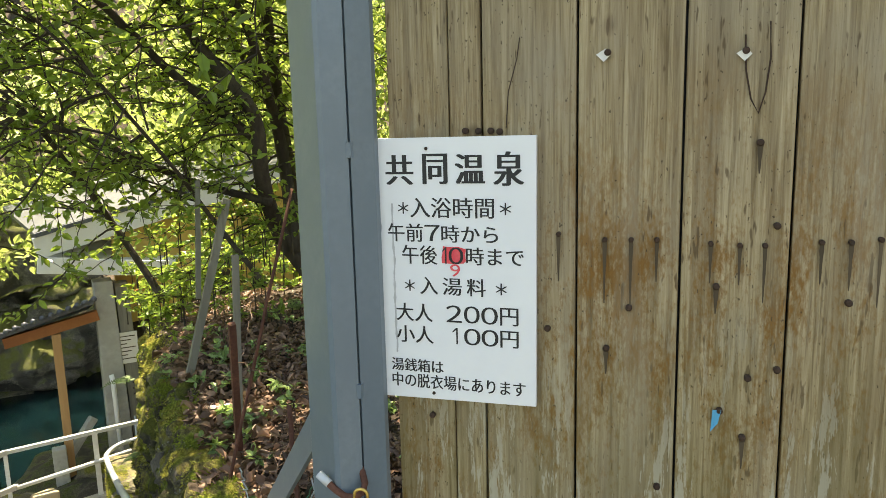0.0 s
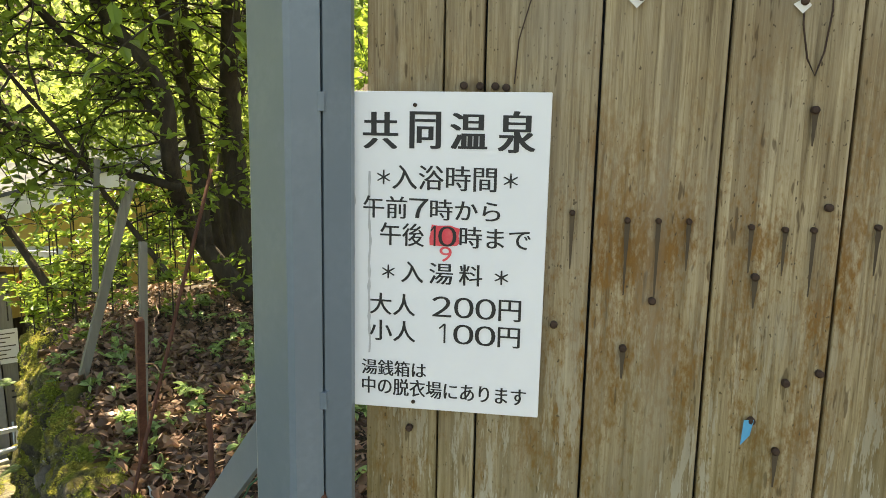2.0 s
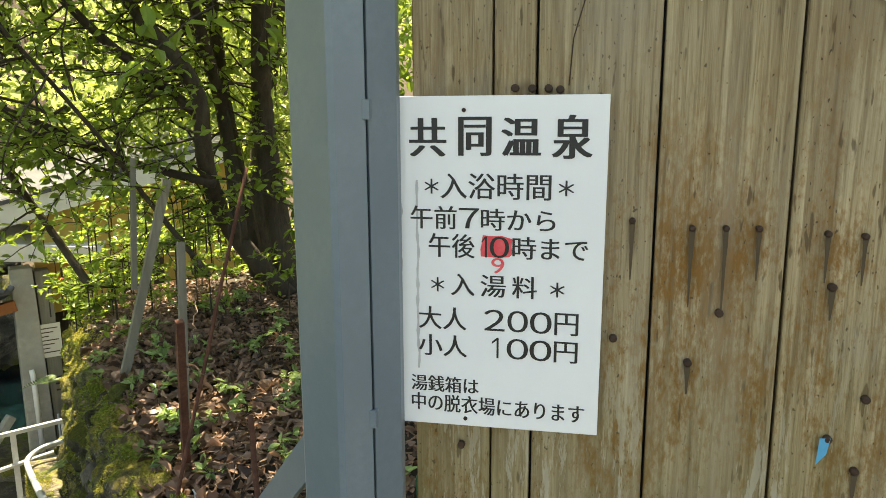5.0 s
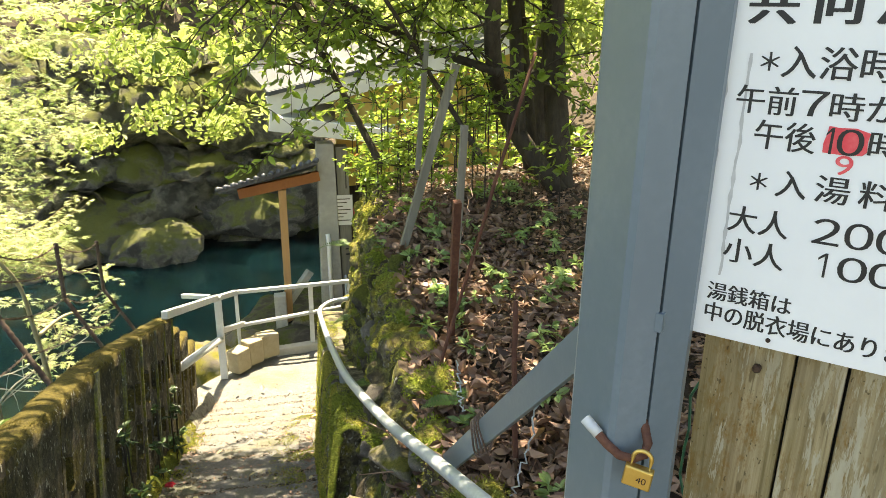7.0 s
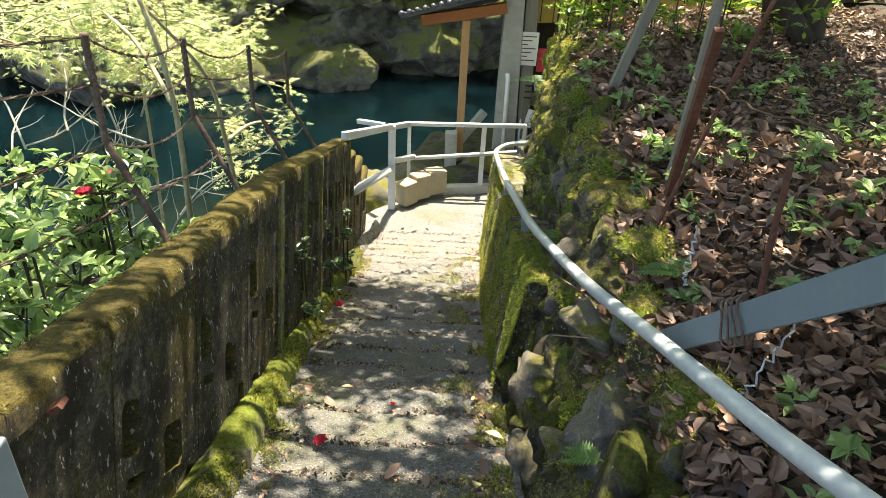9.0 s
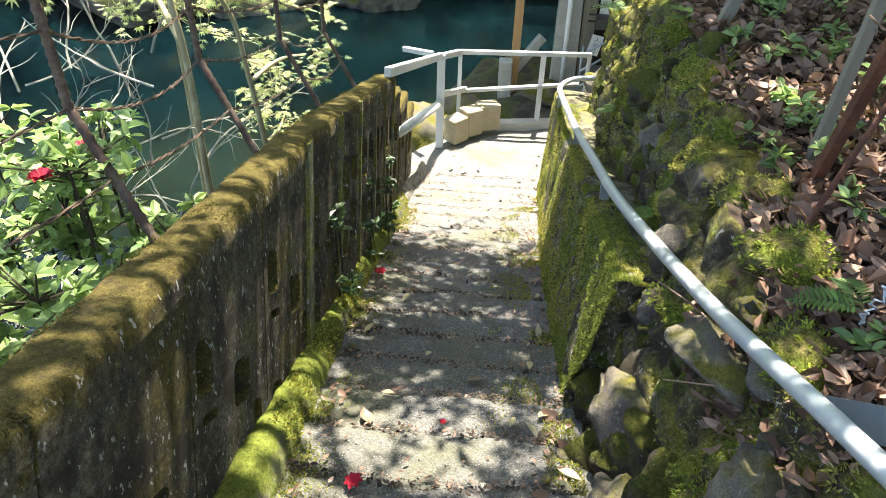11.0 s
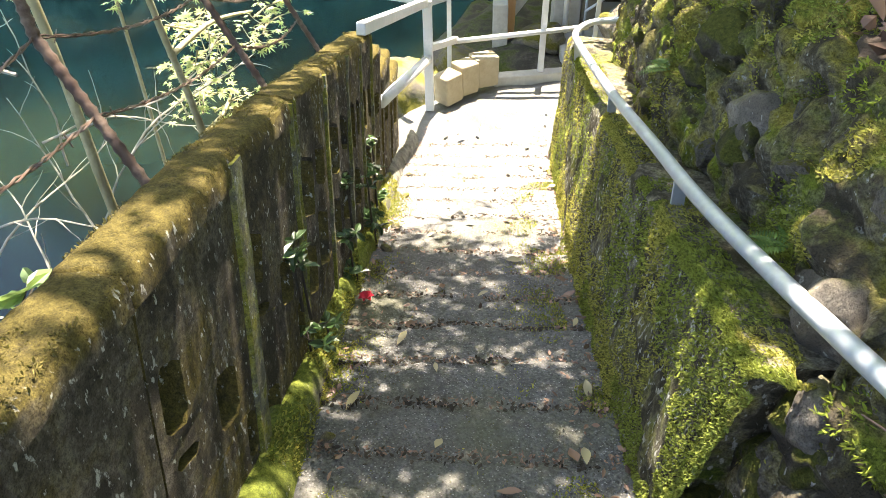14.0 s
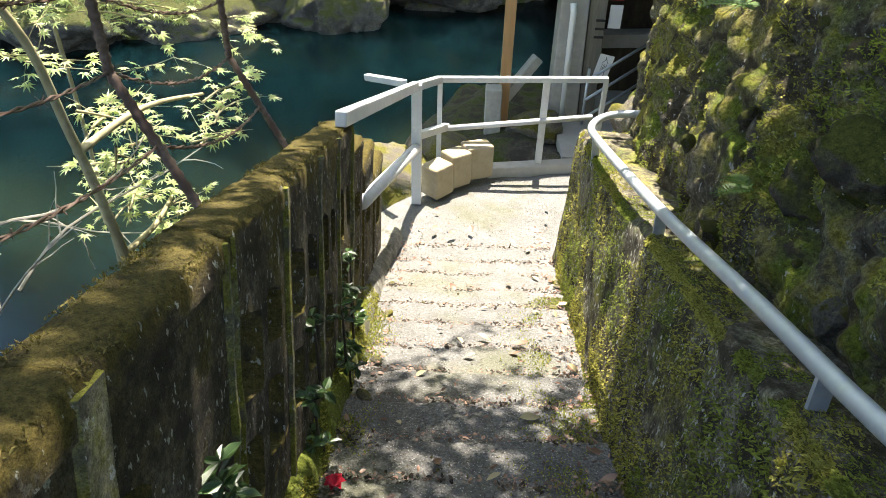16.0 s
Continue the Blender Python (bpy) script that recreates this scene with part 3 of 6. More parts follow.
kerb_ob.data.materials.append(DRYKERB)
for i, poly in enumerate(kerb_ob.data.polygons):
    poly.material_index = int(ks[i // (ring - 1)] > 5.6 + 0.3 * noise.noise(poly.center * 9))
tagged(kerb_ob, "mossy rounded concrete kerb beside the steps", "kerb", kind="structure")

# low mossy wall on the right
def low_wall(s, v):
    f, top, g = right_foot(s), low_wall_z(s), slope_z(s) - 0.1
    pts = [(f, g), (f + 0.02, g + 0.25), (0.45 + (f - 0.35) * 0.6, top - 0.02), (0.475 + (f - 0.35) * 0.6, top + 0.005), (ledge_c(s) + 0.06, top - 0.01), (ledge_c(s) + 0.06, g)]
    i = min(int(v), len(pts) - 2)
    c, z = (pts[i][k] + (pts[i + 1][k] - pts[i][k]) * (v - i) for k in (0, 1))
    p = W(s, c, z)
    return p + noise.noise_vector(p * 5) * 0.012 + noise.noise_vector(p * 22) * 0.007


lw_s = fill(2.96, 6.75, 130)
lw = surface("retaining_wall", low_wall, lw_s, fill(0, 5, 60), MWALL)
tagged(lw, "low battered retaining wall covered in green moss", "wall", kind="structure")
for s in (2.96, 6.75):
    cap = Shape()
    cap.add([low_wall(s, v) for v in fill(0, 5, 30)], [tuple(range(31)) if s < 4 else tuple(range(31))[::-1]])
    part("wall_end", cap, MWALL, lw)

# far side of the river: rock wall, wooded slope
def far_rock(s_c, v):
    c = s_c
    base = 17.6 + 1.2 * noise.noise(Vector((c * 0.25, 1, 0))) + lerp(c, [-30, -8, -2, 3, 30], [-9, -1.6, 0, 0.8, 6])
    zs = [-5.5, -4.2, -3.5, -2.9, -2.2, -1.5, -0.9, -0.3, 0.6]
    ss = [-0.3, -0.1, 0.25, -0.15, 0.3, 0.2, 0.9, 1.6, 3.2]
    z, ds = lerp(v, range(9), zs), lerp(v, range(9), ss)
    p = W(base + ds, c, z)
    n = noise.noise_vector(Vector((p.x * 0.7, p.y * 0.7, p.z * 2.0))) * 0.8 + noise.noise_vector(Vector((p.x * 1.6, p.y * 1.6, p.z * 3.4))) * 0.4 + noise.noise_vector(p * 5) * 0.14
    return p + n


tagged(surface("far_rock_wall", far_rock, fill(-30, 16, 260), fill(0, 8, 46), FARROCK), "grey mossy rock face across the river", "rock face", kind="structure")


def far_hill(c, v):
    base = 20 + lerp(c, [-40, -8, 3, 40], [-8, -1, 0.8, 4])
    p = W(base + v * 1.0, c, lerp(v, [0, 3, 12, 40, 70], [-0.4, 1.5, 9, 32, 46]))
    return p + noise.noise_vector(p * 0.25) * 1.2


tagged(surface("hillside", far_hill, fill(-60, 50, 60), fill(0, 70, 40), SOIL), "wooded hillside across the river", "hill", kind="structure")

# ---- board wall with notice ----
board_xs = [-0.155, -0.019, 0.05, 0.237, 0.43, 0.617, 0.80, 0.985, 1.17, 1.36, 1.55]
wall_n = thing("wall_north", "weathered vertical cedar boards with rusty nail stains", "board wall", kind="structure")
for a, b in zip(board_xs, board_xs[1:]):
    dy = rnd(-0.003, 0.003) + (0.012 if a < -0.1 else 0)
    sh = Shape()
    sh.box(a + 0.0022, b - 0.0022, 1.31 + dy, 1.335 + dy, 0.16, 2.62)
    bevelled(part("board", sh, BOARD, wall_n), 0.003, 2)
# added black sheet: stops light leaking and gives the gaps their shade
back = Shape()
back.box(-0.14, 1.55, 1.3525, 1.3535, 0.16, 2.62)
part("gap_shade_sheet", back, BLACK, wall_n, "added black sheet that keeps the gaps between boards dark")
for z in (0.45, 1.2, 2.3):
    sh = Shape()
    sh.box(-0.14, 1.55, 1.3545, 1.395, z, z + 0.09)
    part("batten", sh, BOARD, wall_n)


# nails, stains, scraps
def nail(x, z, r=0.006, y=1.306):
    sh = Shape()
    sh.tube([(x, y + 0.006, z), (x, y - 0.002, z), (x, y - 0.004, z)], [r, r, r * 0.6], 10)
    part("nail", sh, NAIL, wall_n)


STAIN = simple("nail_stain", (0.065, 0.046, 0.026), (0.15, 0.108, 0.062), 90, 0.9, 0, 0.1, (1, 1, 0.1))


def stain(x, z0, length, w):
    sh = Shape()
    n = 7
    for i in range(n):
        f = i / (n - 1)
        ww = w * (1 - f * 0.75) * (0.85 + 0.3 * random.random())
        sh.v += [(x - ww, 1.3062, z0 - f * length), (x + ww, 1.3062, z0 - f * length)]
    sh.f = [(2 * i, 2 * i + 2, 2 * i + 3, 2 * i + 1)[::-1] for i in range(n - 1)]
    part("stain", sh, STAIN, wall_n)

for x, z in ((0.293, 1.703), (0.529, 1.693), (0.559, 1.534), (0.593, 1.386), (0.495, 1.271), (0.339, 1.222), (0.297, 1.138), (0.556, 1.099),
             (0.605, 1.119), (0.714, 1.251), (0.551, 0.981), (0.399, 0.86), (0.509, 1.03), (0.017, 1.567), (0.044, 1.566), (0.069, 1.566),
             (0.087, 1.564), (-0.069, 0.961), (0.181, 1.171)):
    nail(x, z, 0.0065)
for x, z in ((0.203, 1.363), (0.292, 1.354), (0.341, 1.355), (0.388, 1.356), (0.483, 1.351), (0.533, 1.349), (0.575, 1.35), (0.666, 1.358), (0.712, 1.359), (0.757, 1.365)):
    nail(x, z, 0.005)
    stain(x, z - 0.002, rnd(0.07, 0.15), 0.004)
for x, z in ((0.559, 1.534), (0.297, 1.138), (0.551, 0.981), (0.495, 1.271)):
    stain(x, z - 0.004, rnd(0.04, 0.07), 0.005)
for x, z in ((0.286, 1.700), (0.527, 1.689)):
    sh = Shape()
    sh.add([(x - 0.014, 1.3052, z), (x, 1.304, z - 0.014), (x + 0.012, 1.3055, z - 0.002), (x + 0.003, 1.3056, z + 0.01)], [(0, 1, 2, 3)])
    part("paper_scrap", sh, PAPER, wall_n, "torn pale paper scrap under a nail")
sh = Shape()
sh.add([(0.497, 1.304, 1.032), (0.512, 1.302, 1.034), (0.507, 1.3, 1.008), (0.494, 1.303, 0.988)], [(3, 2, 1, 0)])
part("paper_scrap", sh, BLUE, wall_n, "small torn blue paper scrap")
# a crack line in one board
crack = Shape()
crack.tube([(0.527, 1.3075, 1.72), (0.53, 1.3075, 1.66), (0.54, 1.3075, 1.61), (0.553, 1.3075, 1.585), (0.563, 1.3075, 1.62), (0.569, 1.3075, 1.68), (0.566, 1.3075, 1.74)], 0.0016, 5)
part("crack", crack, NAIL, wall_n)
crack = Shape()
crack.tube([(0.1, 1.3075, 1.57), (0.105, 1.3075, 1.64), (0.122, 1.3075, 1.70), (0.128, 1.3075, 1.74)], 0.0011, 5)
part("crack", crack, NAIL, wall_n)

# notice
SX0, SX1, SZ0, SZ1 = -0.171, 0.161, 1.003, 1.556
notice = thing("notice_board", "white enamel bath-house notice with black lettering", "sign", (SX0, 1.29, SZ0))
sh = Shape()
sh.hexa([(0, 0.0, 0.0), (SX1 - SX0, 0.0, 0.006), (SX1 - SX0, 0.012, 0.006), (0, 0.012, 0), (0.004, 0.0, SZ1 - SZ0), (SX1 - SX0 + 0.002, 0.0, SZ1 - SZ0), (SX1 - SX0 + 0.002, 0.012, SZ1 - SZ0), (0.004, 0.012, SZ1 - SZ0)])
bevelled(part("plate", sh, WHITE, notice), 0.0012)


def lettering(body, u0, u1, v, height, material=BLACK, name="lettering", lift=0.0008, shift=0.0):
    """A line of writing between the fractions u0 and u1 of the plate, centred at v from its top."""
    cu = bpy.data.curves.new("writing", "FONT")
    cu.body, cu.size, cu.resolution_u = body, 1.0, 4
    ob = bpy.data.objects.new("writing", cu)
    scene.collection.objects.link(ob)
    bpy.context.view_layer.update()
    me = bpy.data.meshes.new_from_object(ob.evaluated_get(bpy.context.evaluated_depsgraph_get()))
    bpy.data.objects.remove(ob)
    if not me.vertices:
        return
    co = np.array([v.co for v in me.vertices])
    lo, hi = co.min(0), co.max(0)
    wd, ht = SX1 - SX0, SZ1 - SZ0
    kx, kz = (u1 - u0) * wd / (hi[0] - lo[0]), height / (hi[1] - lo[1])
    for vert in me.vertices:
        x, y, _ = vert.co
        vert.co = (u0 * wd + (x - lo[0]) * kx + shift, -lift, ht * (1 - v) + (y - (lo[1] + hi[1]) / 2) * kz)
    me.materials.clear()
    me.materials.append(material)
    out = new(name, me)
    out.parent = notice
    return out


for ch, u0, u1, v, h in (("共", 0.060, 0.246, 0.117, 0.061), ("同", 0.303, 0.465, 0.114, 0.061), ("温", 0.510, 0.699, 0.115, 0.059), ("泉", 0.749, 0.935, 0.115, 0.067)):
    for du in (-0.007, 0.0, 0.007):
        lettering(ch, u0 + 0.007 + du, u1 - 0.007 + du, v, h, lift=0.0008 + 0.0001 * (du > -0.001) + 0.0001 * (du > 0.001))


def inked(body, u0, u1, v, height, lift=0.0008):
    """Writing with a brush-thick stroke: three passes a hair apart."""
    for k, shift in enumerate((-0.0006, 0.0, 0.0006)):
        lettering(body, u0, u1, v, height, lift=lift + 0.00006 * k, shift=shift)


def numeral_one(u0, u1, v, height, lift):
    """A plain upright stroke with a short flag."""
    x0, x1, w = u0 * (SX1 - SX0), u1 * (SX1 - SX0), 0.0034
    lo, hi = (SZ1 - SZ0) * (1 - v) - height / 2, (SZ1 - SZ0) * (1 - v) + height / 2
    one = Shape()
    one.add([(x1 - w, -lift, lo), (x1, -lift, lo), (x1, -lift, hi), (x1 - w, -lift, hi), (x1 - w, -lift, hi - 0.0045), (x0, -lift, hi - 0.011), (x0, -lift, hi - 0.0075)], [(0, 1, 2, 3), (3, 6, 5, 4)])
    part("lettering", one, BLACK, notice)


for u0, u1, v in ((0.137, 0.204, 0.258), (0.786, 0.854, 0.258), (0.166, 0.231, 0.552), (0.756, 0.823, 0.552)):
    inked("＊", u0, u1, v, 0.0245)
inked("入浴時間", 0.217, 0.749, 0.256, 0.0415)
inked("午前", 0.064, 0.295, 0.35, 0.038)
inked("７", 0.308, 0.404, 0.35, 0.033)
inked("時から", 0.417, 0.772, 0.352, 0.0355)
inked("午後", 0.155, 0.385, 0.433, 0.0395)
numeral_one(0.420, 0.447, 0.433, 0.0345, 0.0016)
inked("０", 0.462, 0.553, 0.433, 0.0345, lift=0.0016)
inked("時まで", 0.572, 0.928, 0.433, 0.0365)
for ch, u0, u1 in (("入", 0.268, 0.383), ("湯", 0.417, 0.539), ("料", 0.573, 0.691)):
    inked(ch, u0, u1, 0.55, 0.0367)
inked("大人", 0.101, 0.343, 0.656, 0.0386)
for ch, u0, u1 in (("２", 0.436, 0.535), ("０", 0.552, 0.65), ("０", 0.663, 0.765)):
    inked(ch, u0, u1, 0.654, 0.036)
inked("円", 0.782, 0.893, 0.654, 0.037)
inked("小人", 0.099, 0.346, 0.742, 0.0374)
numeral_one(0.474, 0.508, 0.739, 0.035, 0.0009)
for u0, u1 in ((0.55, 0.653), (0.663, 0.767)):
    inked("０", u0, u1, 0.739, 0.035)
inked("円", 0.782, 0.893, 0.739, 0.0355)
inked("湯銭箱は", 0.057, 0.407, 0.866, 0.0283)
inked("中の脱衣場にあります", 0.058, 0.934, 0.927, 0.0315)
sh = Shape()
wd, ht = SX1 - SX0, SZ1 - SZ0
patch = [(0.416, 0.462), (0.49, 0.464), (0.556, 0.461), (0.57, 0.452), (0.566, 0.428), (0.571, 0.408), (0.52, 0.399), (0.46, 0.401), (0.425, 0.398), (0.42, 0.423), (0.414, 0.44)]
sh.add([(u * wd, -0.001, ht * (1 - v)) for u, v in patch], [tuple(range(len(patch)))])
part("red_patch", sh, RED, notice, "red marker patch over a number")
lettering("9", 0.468, 0.532, 0.488, 0.026, material=RED, name="red_numeral", lift=0.0012)
for u, v in ((0.33, 0.04), (0.34, 0.972)):
    sh = Shape()
    sh.tube([(u * wd, 0.002, ht * (1 - v)), (u * wd, -0.003, ht * (1 - v))], [0.004, 0.003], 10)
    part("screw", sh, NAIL, notice)
sh = Shape()
zz = fill(0.10, 0.42, 24)
for i, z in enumerate(zz):
    w = 0.004 * (0.4 + abs(noise.noise(Vector((i * 0.5, 2, 0)))))
    x = 0.032 + 0.003 * noise.noise(Vector((i * 0.3, 5, 0)))
    sh.v += [(x - w, -0.0007, z), (x + w, -0.0007, z)]
sh.f = [(2 * i, 2 * i + 1, 2 * i + 3, 2 * i + 2) for i in range(len(zz) - 1)]
part("grey_smear", sh, SMEAR, notice)
sh = Shape()
zz = fill(0.2, 0.48, 20)
for i, z in enumerate(zz):
    w = 0.008 * max(0.05, noise.noise(Vector((i * 0.45, 9, 0))))
    sh.v += [(0.002, -0.0007, z), (0.004 + w, -0.0007, z)]
sh.f = [(2 * i, 2 * i + 1, 2 * i + 3, 2 * i + 2) for i in range(len(zz) - 1)]
part("grey_smear", sh, SMEAR, notice)

# gate post, stile, brace, padlock
gate = thing("gate_post", "grey-blue painted steel gate post with a chained padlock hasp", "gate post", (-0.26, 1.22, 0.0))
o = gate.location
sh = Shape()
sh.prism([(x - o.x, y - o.y) for x, y in ((-0.347, 1.268), (-0.341, 1.258), (-0.250, 1.191), (-0.237, 1.189), (-0.200, 1.219), (-0.203, 1.230), (-0.300, 1.310))], -0.02, 2.7)
part("post", sh, STEEL, gate)
sh = Shape()
sh.prism([(x - o.x, y - o.y) for x, y in ((-0.1965, 1.2225), (-0.1655, 1.270), (-0.166, 1.29), (-0.19, 1.306), (-0.24, 1.27))], 0.05, 2.55)
part("stile", sh, STEEL, gate)
a, b = Vector((-0.325, 1.298, 0.95)), Vector((-1.52, 2.36, -0.57))
sh = Shape()
sh.bar(a.lerp(b, -0.035) - o, a.lerp(b, 0.8) - o, 0.012, 0.07)
part("brace", sh, STEEL, gate, "flat painted diagonal steel brace")
sh = Shape()
sh.bar(a.lerp(b, 0.8) - o, b - o, 0.013, 0.074)
part("brace_foot", sh, RUST, gate, "rusted lower end of the brace")
for t in (0.375, 0.39, 0.405, 0.42):
    p = a.lerp(b, t) - o
    sh = Shape()
    d = (b - a).normalized()
    u = Vector((0, 0, 1))
    side = d.cross(u).normalized()
    top = side.cross(d)
    sh.tube([p + side * 0.012 * math.cos(w) * 1.3 + top * 0.055 * math.sin(w) + d * 0.01 * math.sin(w * 3 + t * 50) for w in fill(0, 6.28, 20)], 0.0032, 6)
    part("wire_tie", sh, WIRE, gate)
hasp = Shape()
hp = [(-0.285, 1.192, 0.846), (-0.275, 1.189, 0.841), (-0.247, 1.185, 0.823), (-0.225, 1.184, 0.812), (-0.205, 1.187, 0.812), (-0.19, 1.195, 0.821), (-0.19, 1.208, 0.835), (-0.205, 1.225, 0.859), (-0.212, 1.222, 0.862)]
hasp.tube([Vector(p) - o for p in hp], [0.0075, 0.008, 0.0075, 0.0075, 0.0075, 0.0075, 0.0075, 0.0075, 0.009], 10)
part("hasp", hasp, RUST, gate, "rusty bent iron hasp rod", True)
sh = Shape()
sh.tube([Vector((-0.29, 1.193, 0.85)) - o, Vector((-0.263, 1.187, 0.834)) - o], [0.0095, 0.009], 10)
part("hasp_sleeve", sh, RAILW, gate, "flaking white paint on the rod end", True)
for z in (1.52, 1.02):
    sh = Shape()
    sh.box(-0.2035 - o.x, -0.1925 - o.x, 1.215 - o.y, 1.229 - o.y, z, z + 0.03)
    part("weld", sh, STEEL, gate)

lock = thing("padlock", "brass padlock hanging from the rusty hasp", "padlock", (-0.191, 1.179, 0.791))
lock.rotation_euler = (0, radians(7), radians(12))
sh = Shape()
sh.box(-0.022, 0.022, -0.008, 0.008, -0.018, 0.017)
bevelled(part("body", sh, BRASS, lock), 0.003, 3)
sh = Shape()
sh.tube([(-0.014, 0, 0.012)] + [(-0.014 * math.cos(w), 0, 0.032 + 0.014 * math.sin(w)) for w in fill(0, math.pi, 12)] + [(0.014, 0, 0.012)], 0.0034, 8)
part("shackle", sh, BRASS, lock, "", True)
cu = bpy.data.curves.new("number", "FONT")
cu.body, cu.size = "40", 0.016
ob = bpy.data.objects.new("number", cu)
scene.collection.objects.link(ob)
bpy.context.view_layer.update()
me = bpy.data.meshes.new_from_object(ob.evaluated_get(bpy.context.evaluated_depsgraph_get()))
bpy.data.objects.remove(ob)
for vert in me.vertices:
    vert.co = (vert.co.x - 0.002, -0.0084, vert.co.y - 0.007)
me.materials.clear()
me.materials.append(NAIL)
num = new("number", me)
num.parent = lock

# ---- openwork balustrade ----
joints = [1.33, 1.75, 2.3, 2.86, 3.41, 3.95, 4.42, 4.88, 5.24, 5.6]
C_IN, C_OUT = -0.685, -0.82
LEAN = 0.34
balustrade = thing("balustrade", "dark mossy openwork concrete balustrade panels", "wall", kind="structure")


def on_panel(s, d, c, topz):
    """A point d below the coping's top at s, on the panel's own upright, which stands square to the slope."""
    q = s - LEAN * d
    return W(q, c + 0.004 * noise.noise(Vector((q * 8, d * 8, c))), topz(s) - d)


def panel(s0, s1, holes, cin=C_IN, cout=C_OUT, topz=coping_z, top_off=0.0):
    """One precast panel: a solid upper band over a lattice with slanting openings right through it."""
    deep = lambda s: topz(s) - slope_z(s - 0.3) + 0.12
    ring = [(s0 + (s1 - s0) * f, 0.05) for f in fill(0, 1, 6)] + [(s1, 0.05 + (deep(s1) - 0.05) * f) for f in fill(0.2, 1, 4)]
    ring += [(s1 + (s0 - s1) * f, deep(s1 + (s0 - s1) * f)) for f in fill(0.25, 1, 3)] + [(s0, 0.05 + (deep(s0) - 0.05) * f) for f in fill(0.8, 0.2, 3)]
    loops = [ring]
    for u0, u1, d0, d1 in holes:
        r, tilt = 0.018, 0.22 * (u1 - u0)
        a, b = s0 + u0, s0 + u1
        loops.append([(a, d0 + r), (a, d1 - r), (a + r, d1), (b - r, d1 + tilt), (b, d1 + tilt - r), (b, d0 + tilt + r), (b - r, d0 + tilt), (a + r, d0)])
    flat = [q for lp in loops for q in lp]
    tris = geometry.tessellate_polygon([[Vector((x, y, 0)) for x, y in lp] for lp in loops])
    sh = Shape()
    n = len(flat)
    sh.v = [tuple(on_panel(s, d, cin, topz)) for s, d in flat] + [tuple(on_panel(s, d, cout, topz)) for s, d in flat]
    sh.f = [tuple(q) for q in tris] + [tuple(i + n for i in q)[::-1] for q in tris]
    k = 0
    for lp in loops:
        m = len(lp)
        sh.f += [(k + i, k + (i + 1) % m, k + (i + 1) % m + n, k + i + n) for i in range(m)]
        k += m
    ob = part("panel", sh, CONC, balustrade)
    bm = bmesh.new()
    bm.from_mesh(ob.data)
    bmesh.ops.recalc_face_normals(bm, faces=bm.faces)
    bm.to_mesh(ob.data)
    bm.free()
    bevelled(ob, 0.007, 2)
    # coping band, soft-edged and lumpy with moss
    cp = Shape()
    cn, half = 28, 15
    for i in range(cn + 1):
        s = s0 + (s1 - s0) * i / cn
        for a in range(half):
            w = math.pi * a / (half - 1)
            lump = 0.006 * noise.noise(Vector((s * 7, a * 0.8, 1))) + 0.004 * noise.noise(Vector((s * 30, a * 2, 1)))
            across = math.copysign(abs(math.cos(w)) ** 0.5, math.cos(w)) * ((cin - cout) / 2 + 0.006 + lump)
            up = abs(math.sin(w)) ** 0.42 * (0.07 + lump)
            d = 0.07 - up
            cp.v.append(tuple(W(s - LEAN * d, (cin + cout) / 2 + across, topz(s) + top_off - d)))
    for i in range(cn):
        for a in range(half - 1):
            cp.f.append((i * half + a, i * half + a + 1, (i + 1) * half + a + 1, (i + 1) * half + a))
    cp.f += [tuple(range(half))[::-1], tuple(cn * half + a for a in range(half))]
    part("coping", cp, CONC, balustrade, smooth=True)


# limed, mossy concrete, made paler to carry the sun streaks at the joints
SUNRIB = mossy("limed_sun_streak_rib", (0.28, 0.265, 0.19), (0.66, 0.63, 0.5), (0.13, 0.13, 0.02), (0.34, 0.33, 0.07), 0.36, 16, 0.2, 0.5, 1.0, 0.015)
NARROW = [(0.035, 0.135, 0.215, 0.36), (0.28, 0.405, 0.41, 0.55), (0.045, 0.16, 0.42, 0.45), (0.05, 0.165, 0.68, 0.82), (0.43, 0.5, 0.62, 0.75)]
WIDE = [(0.05, 0.22, 0.2, 0.4), (0.27, 0.41, 0.22, 0.36), (0.05, 0.19, 0.5, 0.68), (0.25, 0.4, 0.45, 0.66)]
SHORT = [(0.06, 0.15, 0.22, 0.42), (0.21, 0.3, 0.24, 0.4), (0.08, 0.24, 0.52, 0.7)]
FIRST = [(0.1, 0.14, 0.5, 0.54), (0.25, 0.35, 0.46, 0.58)]
for k in range(len(joints) - 1):
    lattice = FIRST if k == 0 else NARROW if joints[k + 1] < 4.0 else WIDE if joints[k + 1] < 4.9 else SHORT
    panel(joints[k] + 0.004, joints[k + 1] - 0.004, lattice, top_off=0.004 * (k % 2))
